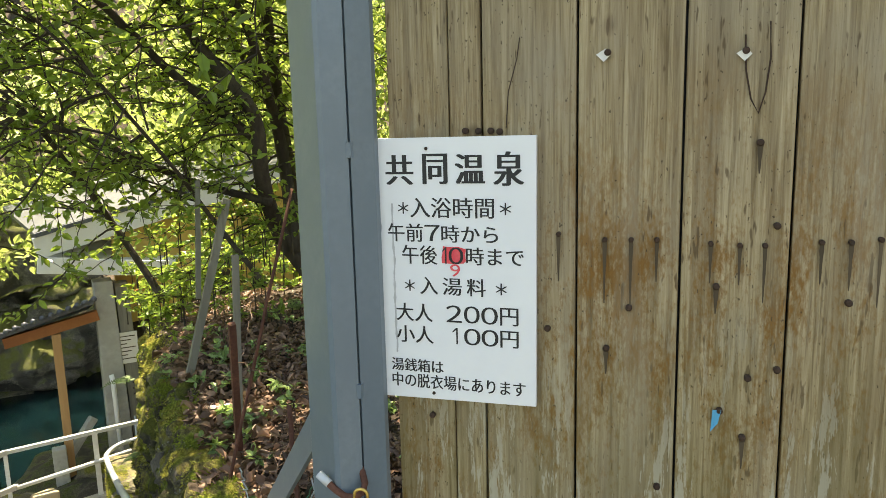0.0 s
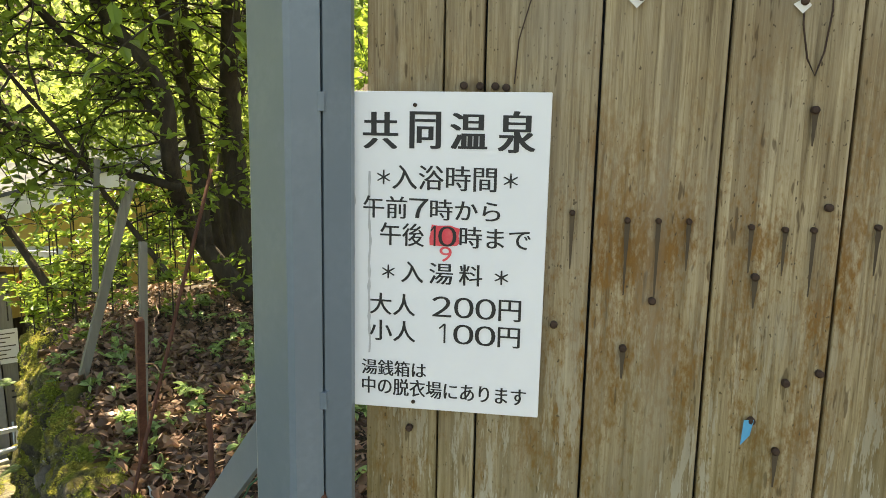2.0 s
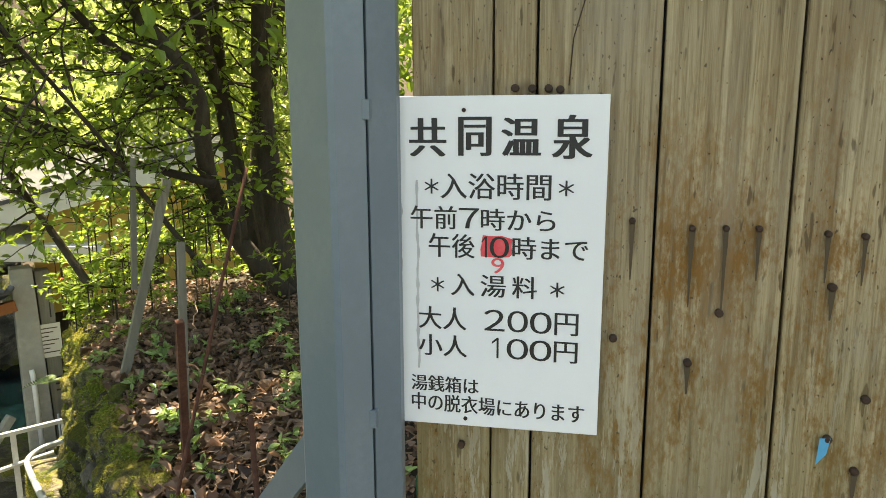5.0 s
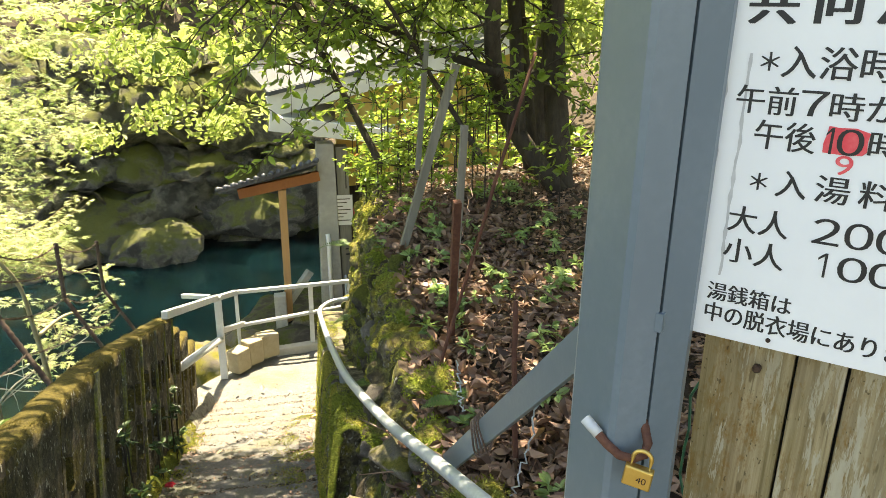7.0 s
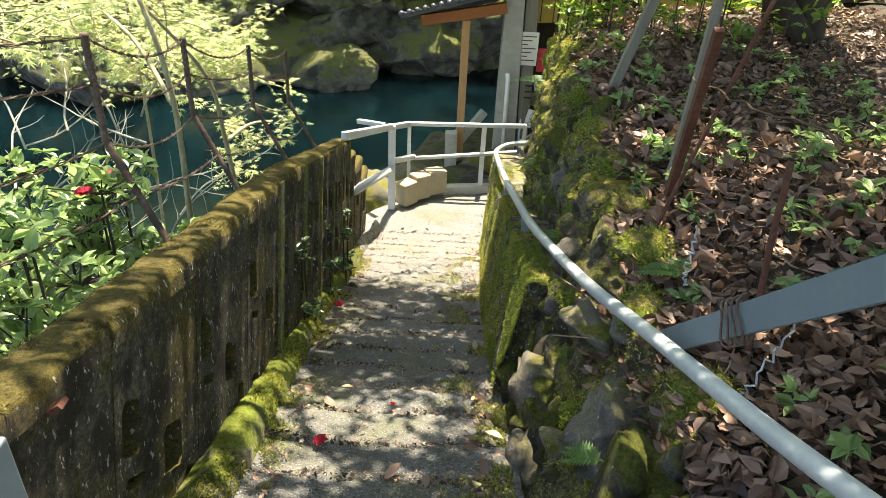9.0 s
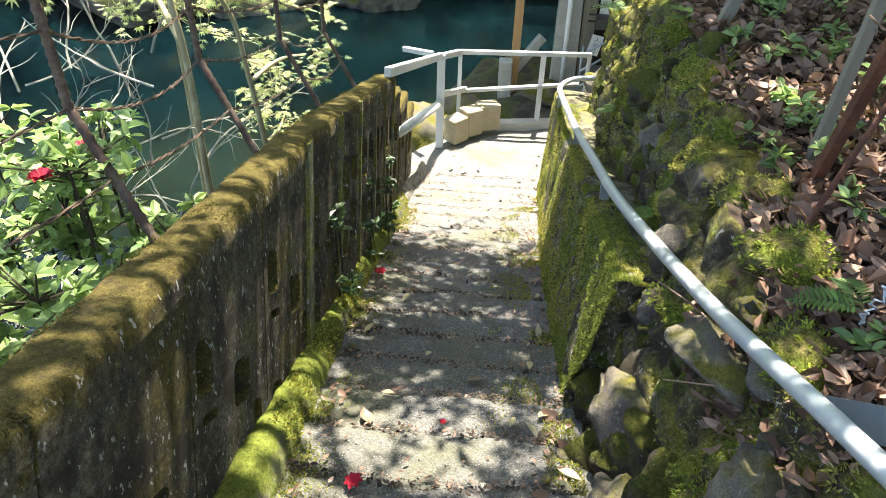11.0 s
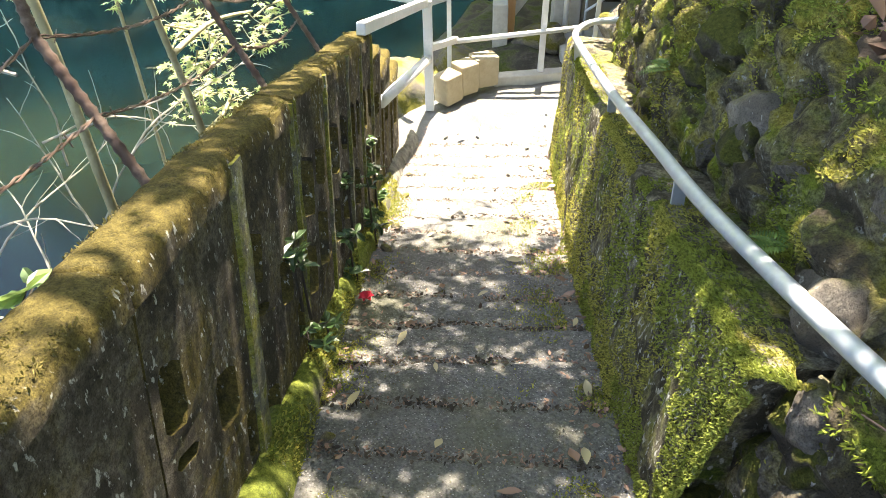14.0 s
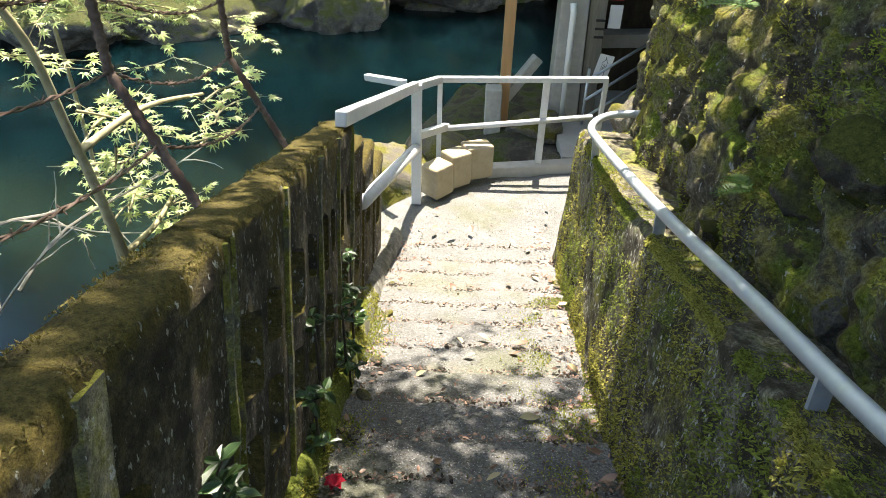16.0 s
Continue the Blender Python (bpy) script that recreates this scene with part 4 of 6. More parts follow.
for j, spans in ((3.41, ((-0.045, 0.04),)), (3.95, ((-0.03, -0.004), (0.016, 0.034))), (4.42, ((-0.02, 0.015),)), (4.88, ((-0.02, 0.02),)), (5.24, ((-0.015, 0.015),)), (5.585, ((-0.02, 0.015),))):
    sh = Shape()
    for p, q in spans:
        rows = fill(0.015, coping_z(j) - slope_z(j - 0.3) + 0.02, 12)
        n0 = len(sh.v)
        for i, d in enumerate(rows):
            w = 0.006 * noise.noise(Vector((j * 9, i * 0.9, 2)))
            proud = 0.012 + 0.006 * noise.noise(Vector((j * 5, i * 1.3, 6)))
            for off, c in ((p + w, C_IN - 0.01), (p + w + 0.008, C_IN + proud), (q + w - 0.008, C_IN + proud), (q + w, C_IN - 0.01)):
                sh.v.append(tuple(on_panel(j + off, d, c, coping_z)))
        for i in range(len(rows) - 1):
            for a in range(3):
                sh.f.append((n0 + 4 * i + a, n0 + 4 * i + a + 1, n0 + 4 * i + a + 5, n0 + 4 * i + a + 4))
        sh.f.append((n0 + 3, n0 + 2, n0 + 1, n0))
    part("rib", sh, SUNRIB, balustrade)
# lower stepped end panels
for k, (s0, s1, drop) in enumerate(((5.62, 5.98, 0.2), (6.0, 6.4, 0.28), (6.42, 6.8, 0.4))):
    panel(s0, s1, [(0.08, 0.26, 0.16, 0.34)] if k else [(0.07, 0.25, 0.18, 0.3), (0.07, 0.25, 0.42, 0.56)], C_IN - 0.01, C_OUT - 0.01, lambda s, d=drop, a=s0: coping_z(a) - d - 0.12 * (s - a))
hook = Shape()
hook.bar(W(1.47, C_IN + 0.002, 0.24), W(1.47, C_IN + 0.035, 0.265), 0.03, 0.012)
tagged(part("wall_clip", hook, RUST), "small rusty metal clip on the concrete wall", "clip")
gate2 = thing("gate_post", "grey-blue painted steel post at the head of the concrete wall", "gate post", W(1.23, -0.64, slope_z(1.23) - 0.05))
sh = Shape()
sh.box(-0.03, 0.03, -0.03, 0.03, 0.0, 0.75)
bevelled(part("post", sh, STEEL, gate2), 0.005)
sh = Shape()
sh.tube([(0.0, -0.028, 0.66), (0.0, -0.042, 0.66), (0.0, -0.046, 0.66)], [0.011, 0.011, 0.006], 12)
part("bolt", sh, PIPE, gate2, "bright galvanised bolt head")
gate2.rotation_euler[2] = math.atan2(ACROSS.y, ACROSS.x)

# ---- fence arms and barbed wire ----
arms = [(2.5, 0.36), (3.3, 0.34), (4.25, 0.34), (5.12, 0.36)]
REBAR = simple("rusty_rebar", (0.075, 0.045, 0.034), (0.22, 0.165, 0.13), 70, 0.8, 0.3, 0.5)
tips = []
for s, up in arms:
    z = coping_z(s)
    base, bend = W(s - 0.03, -0.80, z - 0.12), W(s + 0.13, -1.06, z + 0.25)
    arm = thing("fence_arm", "rusty bent reinforcing bar fence arm", "fence post", base, "fence arms on the wall")
    sh = Shape()
    pts = fill(0, 1, 44)
    line = [base.lerp(bend, f) for f in pts] + [bend + Vector((0, 0, up)) * f for f in fill(0.03, 1, 40)]
    sh.tube([p - base for p in line], [0.0115 + 0.0035 * (i % 3 == 0) for i in range(len(line))], 8)
    part("bar", sh, REBAR, arm, smooth=True)
    tips.append((base.lerp(bend, 0.58), bend, bend + Vector((0, 0, up * 0.55)), bend + Vector((0, 0, up * 0.97))))
for level in range(4):
    sh = Shape()
    row = [tips[0][level] + W(-1.3, -0.1, 0.35)] + [t[level] for t in tips]
    for a, b in zip(row, row[1:]):
        d = (b - a).normalized()
        sag = rnd(0.02, 0.07)
        ln = [a.lerp(b, f) + Vector((0, 0, -sag * 4 * f * (1 - f))) for f in fill(0, 1, 26)]
        for ph in (0, math.pi):
            u = d.cross(Vector((0, 0, 1))).normalized()
            w = u.cross(d)
            sh.tube([p + (u * math.cos(i * 1.9 + ph) + w * math.sin(i * 1.9 + ph)) * 0.004 for i, p in enumerate(ln)], 0.0026, 5)
        for i in range(2, 26, 4):
            for _ in range(2):
                v = rvec() * 0.016
                sh.tube([ln[i] - v, ln[i] + v], 0.0016, 4)
    tagged(part("barbed_wire", sh, WIRE), "rusty twisted barbed wire strand", "wire", "barbed wire strands")

# ---- handrail on the right ----
rail_pts = [(0.9, 0.755, 0.55), (1.2, 0.725, 0.42), (1.5, 0.70, 0.295), (2.0, 0.65, 0.11), (2.5, 0.60, -0.08), (3.1, 0.55, -0.28), (3.63, 0.515, -0.445), (4.12, 0.5, -0.58), (4.85, 0.5, -0.81),
            (5.6, 0.5, -1.02), (6.2, 0.505, -1.18), (6.42, 0.52, -1.235), (6.55, 0.56, -1.255), (6.62, 0.63, -1.25), (6.64, 0.72, -1.24), (6.64, 0.85, -1.235)]
railing = thing("handrail", "galvanised steel pipe handrail along the bank", "handrail", W(3, 0.5, -0.5))
o = railing.location
pp = [W(*p) for p in rail_pts]
fine = []
for i in range(len(pp) - 1):
    p0, p1, p2, p3 = pp[max(i - 1, 0)], pp[i], pp[i + 1], pp[min(i + 2, len(pp) - 1)]
    for f in (0, 0.25, 0.5, 0.75):
        fine.append(0.5 * ((2 * p1) + (p2 - p0) * f + (2 * p0 - 5 * p1 + 4 * p2 - p3) * f * f + (3 * p1 - p0 - 3 * p2 + p3) * f ** 3))
fine.append(pp[-1])
sh = Shape()
sh.tube([p - o for p in fine], 0.0215, 16)
part("pipe", sh, PIPE, railing, smooth=True)
for s in (3.8, 4.95, 6.2):
    z = lerp(s, [p[0] for p in rail_pts[:11]], [p[2] for p in rail_pts[:11]])
    zb = low_wall_z(s) - 0.12
    sh = Shape()
    sh.bar(W(s, 0.525, zb) - o, W(s, 0.51, z - 0.01) - o, 0.04, 0.012, Vector((DX, DY, 0)))
    part("bracket", sh, PIPE, railing)

# ---- white railing round the landing ----
guard = thing("landing_railing", "weathered white steel railing round the landing", "railing", W(7.8, -0.3, -2.5))
o = guard.location


def gbar(name, a, b, w, h):
    sh = Shape()
    sh.bar(W(*a) - o, W(*b) - o, w, h)
    bevelled(part(name, sh, RAILW, guard), 0.006)


def gtube(name, pts, r):
    sh = Shape()
    sh.tube([W(*p) - o for p in pts], r, 12)
    part(name, sh, RAILW, guard, smooth=True)


def gpost(s, c, z0, z1, w=0.06):
    sh = Shape()
    sh.bar(W(s, c, z0) - o, W(s, c, z1) - o, w, w, Vector((DX, DY, 0)))
    bevelled(part("post", sh, RAILW, guard), 0.005)


gbar("top_rail", (5.42, -0.70, -0.76), (7.62, -0.53, -1.52), 0.05, 0.066)
gbar("top_rail", (7.64, -0.52, -1.53), (8.2, -0.375, -1.70), 0.05, 0.06)
gbar("top_rail", (8.22, -0.37, -1.705), (8.3, 0.985, -1.69), 0.045, 0.045)
gbar("stub_rail", (7.72, -0.62, -1.545), (8.1, -0.95, -1.66), 0.05, 0.05)
gtube("middle_rail", [(5.9, -0.70, -1.45), (7.58, -0.53, -2.0)], 0.04)
gbar("middle_rail", (7.66, -0.51, -1.93), (8.18, -0.31, -2.10), 0.05, 0.06)
gtube("middle_rail", [(8.15, -0.30, -2.10), (8.3, 0.9, -2.02)], 0.024)
gpost(7.62, -0.525, -2.5, -1.50, 0.075)
gpost(8.2, -0.372, -2.45, -1.69, 0.04)
gpost(8.35, 0.50, -2.65, -1.72, 0.055)
gpost(8.3, 0.97, -2.6, -1.69, 0.04)

# tan blocks and kerb by the railing
for (s, c, z, ln, rz, h) in ((7.78, -0.36, -2.5, 0.2, 44, 0.27), (7.95, -0.22, -2.5, 0.2, 52, 0.29), (8.10, -0.05, -2.5, 0.24, 66, 0.29)):
    p = W(s, c, z)
    sh = Shape()
    sh.box(-ln / 2, ln / 2, -0.09, 0.09, 0, h)
    ob = bevelled(part("concrete_block", sh, TANBLOCK), 0.02, 3)
    ob.location = p
    ob.rotation_euler = (radians(rnd(-3, 3)), radians(rnd(-3, 3)), math.atan2(DY, DX) + radians(-rz))
    tagged(ob, "weathered tan concrete block beside the landing", "block", "blocks beside the landing")
sh = Shape()
sh.bar(W(8.22, 0.05, -2.55), W(8.42, 0.85, -2.58), 0.12, 0.16)
bevelled(tagged(part("landing_kerb", sh, PILLAR), "pale concrete kerb at the landing's edge", "kerb", kind="structure"), 0.012)

# ---- bath hut ----
hut = thing("bath_hut", "small riverside bath hut with concrete pillar and timber porch", "hut", W(9.6, 0.9, -2.7))
o = hut.location


def hpart(name, material, label="", bevel=0.0, smooth=False, **_):
    def done(sh):
        sh.v = [tuple(Vector(p) - o) for p in sh.v]
        ob = part(name, sh, material, hut, label, smooth)
        return bevelled(ob, bevel) if bevel else ob
    return done


def quadbox(pts, down):
    """A slab under four corners."""
    sh = Shape()
    pts = [Vector(p) for p in pts]
    sh.hexa([p - Vector((0, 0, down)) for p in pts] + pts)
    return sh


sh = Shape()
sh.hexa([W(9.5, 0.70, -2.75), W(9.5, 1.0, -2.75), W(9.8, 1.0, -2.75), W(9.8, 0.70, -2.75), W(9.52, 0.70, -0.2), W(9.52, 0.93, -0.2), W(9.8, 0.93, -0.2), W(9.8, 0.70, -0.2)])
hpart("pillar", PILLAR, "pale weathered concrete pillar", 0.015)(sh)
sh = Shape()
sh.hexa([W(9.55, 1.01, -2.75), W(9.55, 1.17, -2.75), W(9.75, 1.17, -2.75), W(9.75, 1.01, -2.75), W(9.55, 0.95, -0.25), W(9.55, 1.11, -0.25), W(9.75, 1.11, -0.25), W(9.75, 0.95, -0.25)])
hpart("board_post", GREYWOOD, "grey timber post beside the pillar", 0.008)(sh)
for z in (-1.6, -1.68, -1.76):
    sh = Shape()
    sh.bar(W(9.54, 1.05, z), W(9.54, 1.14, z), 0.01, 0.02)
    hpart("dark_slot", BLACK)(sh)
sh = Shape()
sh.bar(W(9.45, 0.235, -2.7), W(9.45, 0.23, -0.78), 0.1, 0.1, Vector((DX, DY, 0)))
hpart("porch_post", TIMBER, "new orange timber porch post", 0.006)(sh)
sh = Shape()
sh.bar(W(9.4, -0.33, -0.80), W(9.5, 0.72, -0.62), 0.09, 0.13)
hpart("porch_beam", REDWOOD, "reddish orange porch beam", 0.006)(sh)
sh = quadbox([W(9.2, -0.56, -0.70), W(9.2, 0.68, -0.36), W(11.0, 0.68, -0.80), W(11.0, -0.56, -1.14)], 0.05)
hpart("porch_roof", TILE, "dark grey tiled porch roof")(sh)
for i in range(14):
    f = i / 13
    a = W(9.17, -0.56, -0.685).lerp(W(9.17, 0.68, -0.345), f)
    b = a + W(1.7, 0, -0.41)
    sh = Shape()
    sh.tube([a, b], 0.035, 8)
    hpart("roof_tile_ridge", TILE, smooth=True)(sh)
sh = Shape()
sh.tube([W(9.42, 0.83, -2.72), W(9.42, 0.81, -1.5), W(9.44, 0.80, -1.42)], 0.03, 10)
hpart("downpipe", WHITE, "pale plastic downpipe", smooth=True)(sh)
# main roof with white bargeboards
A, B, C = W(9.3, 0.12, 0.32), W(10.8, 3.9, 1.06), W(9.5, 1.62, -0.02)
sh = Shape()
sh.bar(A, B, 0.05, 0.26)
hpart("bargeboard", FASCIA, "weathered white bargeboard", 0.006)(sh)
sh = Shape()
sh.bar(A + Vector((0, 0, 0.09)), B + Vector((0, 0, 0.09)), 0.09, 0.05)
sh.v = [tuple(Vector(p) + Vector((0, 0, 0.07))) for p in sh.v]
hpart("roof_edge", TILE, "dark roof edge")(sh)
sh = Shape()
sh.bar(A - Vector((0, 0, 0.2)), C - Vector((0, 0, 0.1)), 0.06, 0.2)
hpart("eaves_board", FASCIA, "weathered white eaves board", 0.006)(sh)
hpart("eaves_soffit", FASCIA)(quadbox([A - Vector((0, 0, 0.25)), C - Vector((0, 0, 0.15)), C + W(1.2, 0.4, 0), A + W(1.2, 0.2, 0)], 0.03))
hpart("roof", TILE, "dark grey main roof")(quadbox([A + Vector((0, 0, 0.19)), B + Vector((0, 0, 0.19)), B + W(3, -0.4, 0.4), A + W(3, -0.4, 0.3)], 0.05))
sh = Shape()
lo, hi = Vector((0, 0, -2.0)), Vector((0, 0, -0.1))
a, b = W(9.95, 1.0, 0.30), W(11.0, 3.9, 0.98)
sh.hexa([Vector((a.x, a.y, -0.9)), Vector((b.x, b.y, -0.9)), Vector((b.x, b.y, -0.9)) + W(0.15, 0, 0), Vector((a.x, a.y, -0.9)) + W(0.15, 0, 0), a, b, b + W(0.15, 0, 0), a + W(0.15, 0, 0)])
hpart("wall", PLASTER, "yellow plastered gable wall")(sh)
# lower concrete parts seen under the railing
sh = Shape()
sh.bar(W(9.45, 0.15, -2.5), W(9.6, 0.55, -2.0), 0.1, 0.1)
hpart("raking_strut", PILLAR, "sloping pale concrete strut", 0.012)(sh)
sh = Shape()
sh.bar(W(9.3, 0.13, -2.75), W(9.3, 0.12, -2.2), 0.16, 0.16, Vector((DX, DY, 0)))
hpart("short_pier", PILLAR, "", 0.012)(sh)
hpart("side_beam", PILLAR, "long pale concrete sill", 0.01)(quadbox([W(10.0, 1.0, -1.9), W(10.0, 2.6, -1.82), W(10.2, 2.6, -1.82), W(10.2, 1.0, -1.9)], 0.14))
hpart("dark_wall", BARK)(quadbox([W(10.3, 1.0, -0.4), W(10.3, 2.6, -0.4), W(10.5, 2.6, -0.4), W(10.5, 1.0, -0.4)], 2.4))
hpart("floor_slab", PILLAR)(quadbox([W(8.6, 0.75, -2.56), W(8.6, 1.6, -2.56), W(10.3, 2.2, -2.6), W(10.3, 0.75, -2.6)], 0.1))
for z in (-2.45, -2.25, -2.05):
    sh = Shape()
    sh.tube([W(9.2, 1.0, z), W(9.7, 1.7, z + 0.25)], 0.014, 8)
    hpart("inner_rail", PIPE, smooth=True)(sh)
sh = Shape()
sh.tube([W(9.35, 1.02, -2.6), W(9.35, 1.02, -2.0)], 0.014, 8)
hpart("inner_post", PIPE, smooth=True)(sh)


def flat_sign(name, label, s, c, z, w, h, material, tilt=0.0):
    ob = thing(name, label, "sign", W(s, c, z))
    sh = Shape()
    q = [Vector((-w / 2, 0, -h / 2)), Vector((w / 2, 0, -h / 2)), Vector((w / 2, 0.012, -h / 2)), Vector((-w / 2, 0.012, -h / 2))]
    sh.hexa(q + [p + Vector((0, 0, h)) for p in q])
    bevelled(part("plate", sh, material, ob), 0.001)
    ob.rotation_euler = (0, radians(tilt), math.atan2(ACROSS.y, ACROSS.x))
    return ob


n1 = flat_sign("pillar_notice", "white paper notice fixed to the hut post", 9.53, 1.03, -1.12, 0.26, 0.42, PAPER)
for i in range(7):
    sh = Shape()
    sh.box(-0.1, 0.1 - 0.05 * (i % 3), -0.002, -0.001, 0.15 - i * 0.05, 0.163 - i * 0.05)
    part("text_line", sh, STAIN, n1)
n2 = flat_sign("red_warning_label", "red and white warning label beside the post", 9.62, 1.24, -1.28, 0.12, 0.3, RED)
n2b = flat_sign("white_label", "small white label below the red one", 9.6, 1.24, -1.58, 0.12, 0.22, WHITE)
n3 = flat_sign("entrance_sign", "small white bathing entrance sign on the inner rail", 9.4, 1.16, -2.0, 0.14, 0.24, WHITE, 12)
for i, ch in enumerate("入浴口"):
    cu = bpy.data.curves.new("writing", "FONT")
    cu.body, cu.size = ch, 0.07
    ob = bpy.data.objects.new("writing", cu)
    scene.collection.objects.link(ob)
    bpy.context.view_layer.update()
    me = bpy.data.meshes.new_from_object(ob.evaluated_get(bpy.context.evaluated_depsgraph_get()))
    bpy.data.objects.remove(ob)
    for vert in me.vertices:
        vert.co = (vert.co.x - 0.035, -0.002, vert.co.y + 0.045 - i * 0.072)
    me.materials.clear()
    me.materials.append(BLACK)
    t3 = new("lettering", me)
    t3.parent = n3

# ---- stones and boulders ----
rockery = thing("rockery", "rough mossy field stones shoring the bank", "stone wall", kind="structure")
PALE = mossy("pale_stone", (0.26, 0.23, 0.19), (0.46, 0.42, 0.36), (0.09, 0.09, 0.015), (0.2, 0.18, 0.04), 0.2, 5, 0.15, 0.3, 0.9, 0.02)
stones = [(2.88, 0.56, -0.42, 0.11, 0.09, 0.1, 2, 1), (2.2, 0.6, -0.42, 0.11, 0.1, 0.2, 1, 1), (1.88, 0.62, -0.38, 0.2, 0.16, 0.2, 61, 1), (2.75, 0.84, -0.14, 0.2, 0.16, 0.16, 3, 0), (3.08, 0.8, -0.2, 0.2, 0.14, 0.15, 4, 0),
          (2.2, 0.5, -0.5, 0.16, 0.13, 0.2, 5, 0), (2.02, 0.6, -0.26, 0.2, 0.14, 0.2, 6, 1), (1.75, 0.6, -0.22, 0.2, 0.16, 0.2, 7, 0), (1.45, 0.6, -0.15, 0.24, 0.16, 0.22, 8, 0),
          (1.2, 0.62, -0.05, 0.2, 0.16, 0.18, 9, 0), (1.6, 0.46, -0.42, 0.16, 0.12, 0.16, 10, 0), (2.45, 0.52, -0.62, 0.2, 0.13, 0.14, 11, 0), (2.75, 0.5, -0.72, 0.18, 0.12, 0.15, 12, 0),
          (1.9, 0.44, -0.58, 0.12, 0.1, 0.1, 13, 1), (2.35, 0.8, -0.14, 0.13, 0.12, 0.1, 14, 0), (0.95, 0.55, -0.02, 0.2, 0.15, 0.2, 15, 0), (2.85, 0.56, -0.46, 0.14, 0.1, 0.12, 16, 0),
          (1.3, 0.45, -0.3, 0.18, 0.12, 0.15, 17, 0), (3.4, 0.8, -0.2, 0.16, 0.12, 0.13, 18, 0), (3.85, 0.68, -0.38, 0.14, 0.1, 0.12, 19, 0), (4.3, 0.72, -0.3, 0.16, 0.1, 0.13, 20, 0),
          (4.7, 0.70, -0.62, 0.09, 0.06, 0.08, 21, 1), (5.4, 0.74, -0.75, 0.1, 0.07, 0.09, 22, 0), (7.3, 0.95, -1.6, 0.2, 0.16, 0.24, 26, 1), (7.5, 0.98, -2.0, 0.25, 0.2, 0.3, 27, 0), (4.0, 0.88, 0.02, 0.16, 0.12, 0.1, 29, 0),
          (2.86, 0.43, -0.86, 0.15, 0.11, 0.13, 50, 0), (2.7, 0.46, -0.7, 0.14, 0.1, 0.12, 51, 1), (2.58, 0.4, -0.82, 0.13, 0.1, 0.11, 52, 0), (2.9, 0.52, -0.62, 0.14, 0.1, 0.1, 53, 0),
          (2.5, 0.44, -0.72, 0.12, 0.09, 0.12, 54, 0), (2.3, 0.4, -0.7, 0.13, 0.09, 0.1, 55, 1), (3.3, 0.7, -0.3, 0.13, 0.09, 0.12, 56, 0), (3.6, 0.72, -0.42, 0.1, 0.08, 0.1, 57, 1), (4.5, 0.72, -0.5, 0.13, 0.08, 0.12, 58, 0)]
for s, c, z, a, b_, h, seed, pale in stones:
    ob = part("stone", boulder_shape((a * 0.8, b_ * 0.8, h * 0.75), seed, 4, 0.5), PALE if pale else ROCK, rockery, smooth=True)
    ob.location = W(s, c + 0.02, z)
    ob.rotation_euler = (rnd(-0.3, 0.3), rnd(-0.3, 0.3), math.atan2(DY, DX) + rnd(-0.4, 0.4))
for (s, c, z), size, tilt, seed in (((2.5, 0.645, -0.235), (0.25, 0.11, 0.075), 0.42, 71), ((2.33, 0.78, -0.12), (0.16, 0.13, 0.07), 0.3, 72), ((3.05, 0.66, -0.32), (0.14, 0.1, 0.11), 0.35, 73),
                                     ((2.62, 0.5, -0.66), (0.16, 0.1, 0.13), 0.2, 74), ((3.86, 0.72, -0.36), (0.16, 0.08, 0.14), 0.5, 75), ((3.72, 0.76, -0.3), (0.1, 0.06, 0.07), 0.3, 76)):
    ob = part("stone", boulder_shape(size, seed, 4, 0.4), PALE, rockery, "flat pale grey field stone", True)
    ob.location = W(s, c, z)
    ob.rotation_euler = (0, tilt, math.atan2(DY, DX))
chips = [boulder_shape((1, 0.7, 0.75), 60 + k, 2, 0.55).mesh("stone", PALE if k % 2 else ROCK, False) for k in range(5)]
for k in range(60):
    s = rnd(1.0, 6.9)
    p = bank(s, rnd(0.6, 3.2))
    ob = new("stone", chips[k % 5])
    ob.parent = rockery
    ob.location = p + ACROSS * 0.01
    ob.scale = [rnd(0.02, 0.065)] * 3
    ob.rotation_euler = (rnd(0, 6), rnd(0, 6), rnd(0, 6))
sh = boulder_shape((0.06, 0.05, 0.04), 41, 3, 0.3)
ob = part("stone", sh, PALE, rockery, smooth=True)
ob.location = W(2.02, 0.45, -0.33)
far_boulders = [(16.6, -2.7, -3.75, 1.05, 0.8, 0.62, 3), (17.3, -4.3, -3.5, 1.5, 1.0, 0.9, 5), (16.2, -5.8, -3.7, 1.7, 1.1, 0.95, 7), (17.9, -0.4, -3.4, 1.1, 0.9, 0.75, 9), (18.6, -1.9, -2.5, 1.5, 1.0, 0.7, 11),
                (18.3, -3.4, -2.2, 1.3, 1.0, 0.8, 13), (15.5, -7.6, -3.6, 1.6, 1.2, 1.0, 15), (18.4, 0.9, -2.8, 1.2, 0.9, 1.0, 17), (17.6, -6.0, -2.4, 1.8, 1.2, 0.9, 19), (18.9, -0.2, -1.8, 1.4, 1.0, 0.7, 21)]
for s, c, z, a, b_, h, seed in far_boulders:
    ob = part("boulder", boulder_shape((a, b_, h), seed, 5, 0.35), FARROCK, smooth=True)
    ob.location = W(s, c, z)
    ob.rotation_euler[2] = math.atan2(ACROSS.y, ACROSS.x) + rnd(-0.2, 0.2)
    tagged(ob, "rounded mossy grey boulder at the river's edge", "boulder", "boulders across the river")
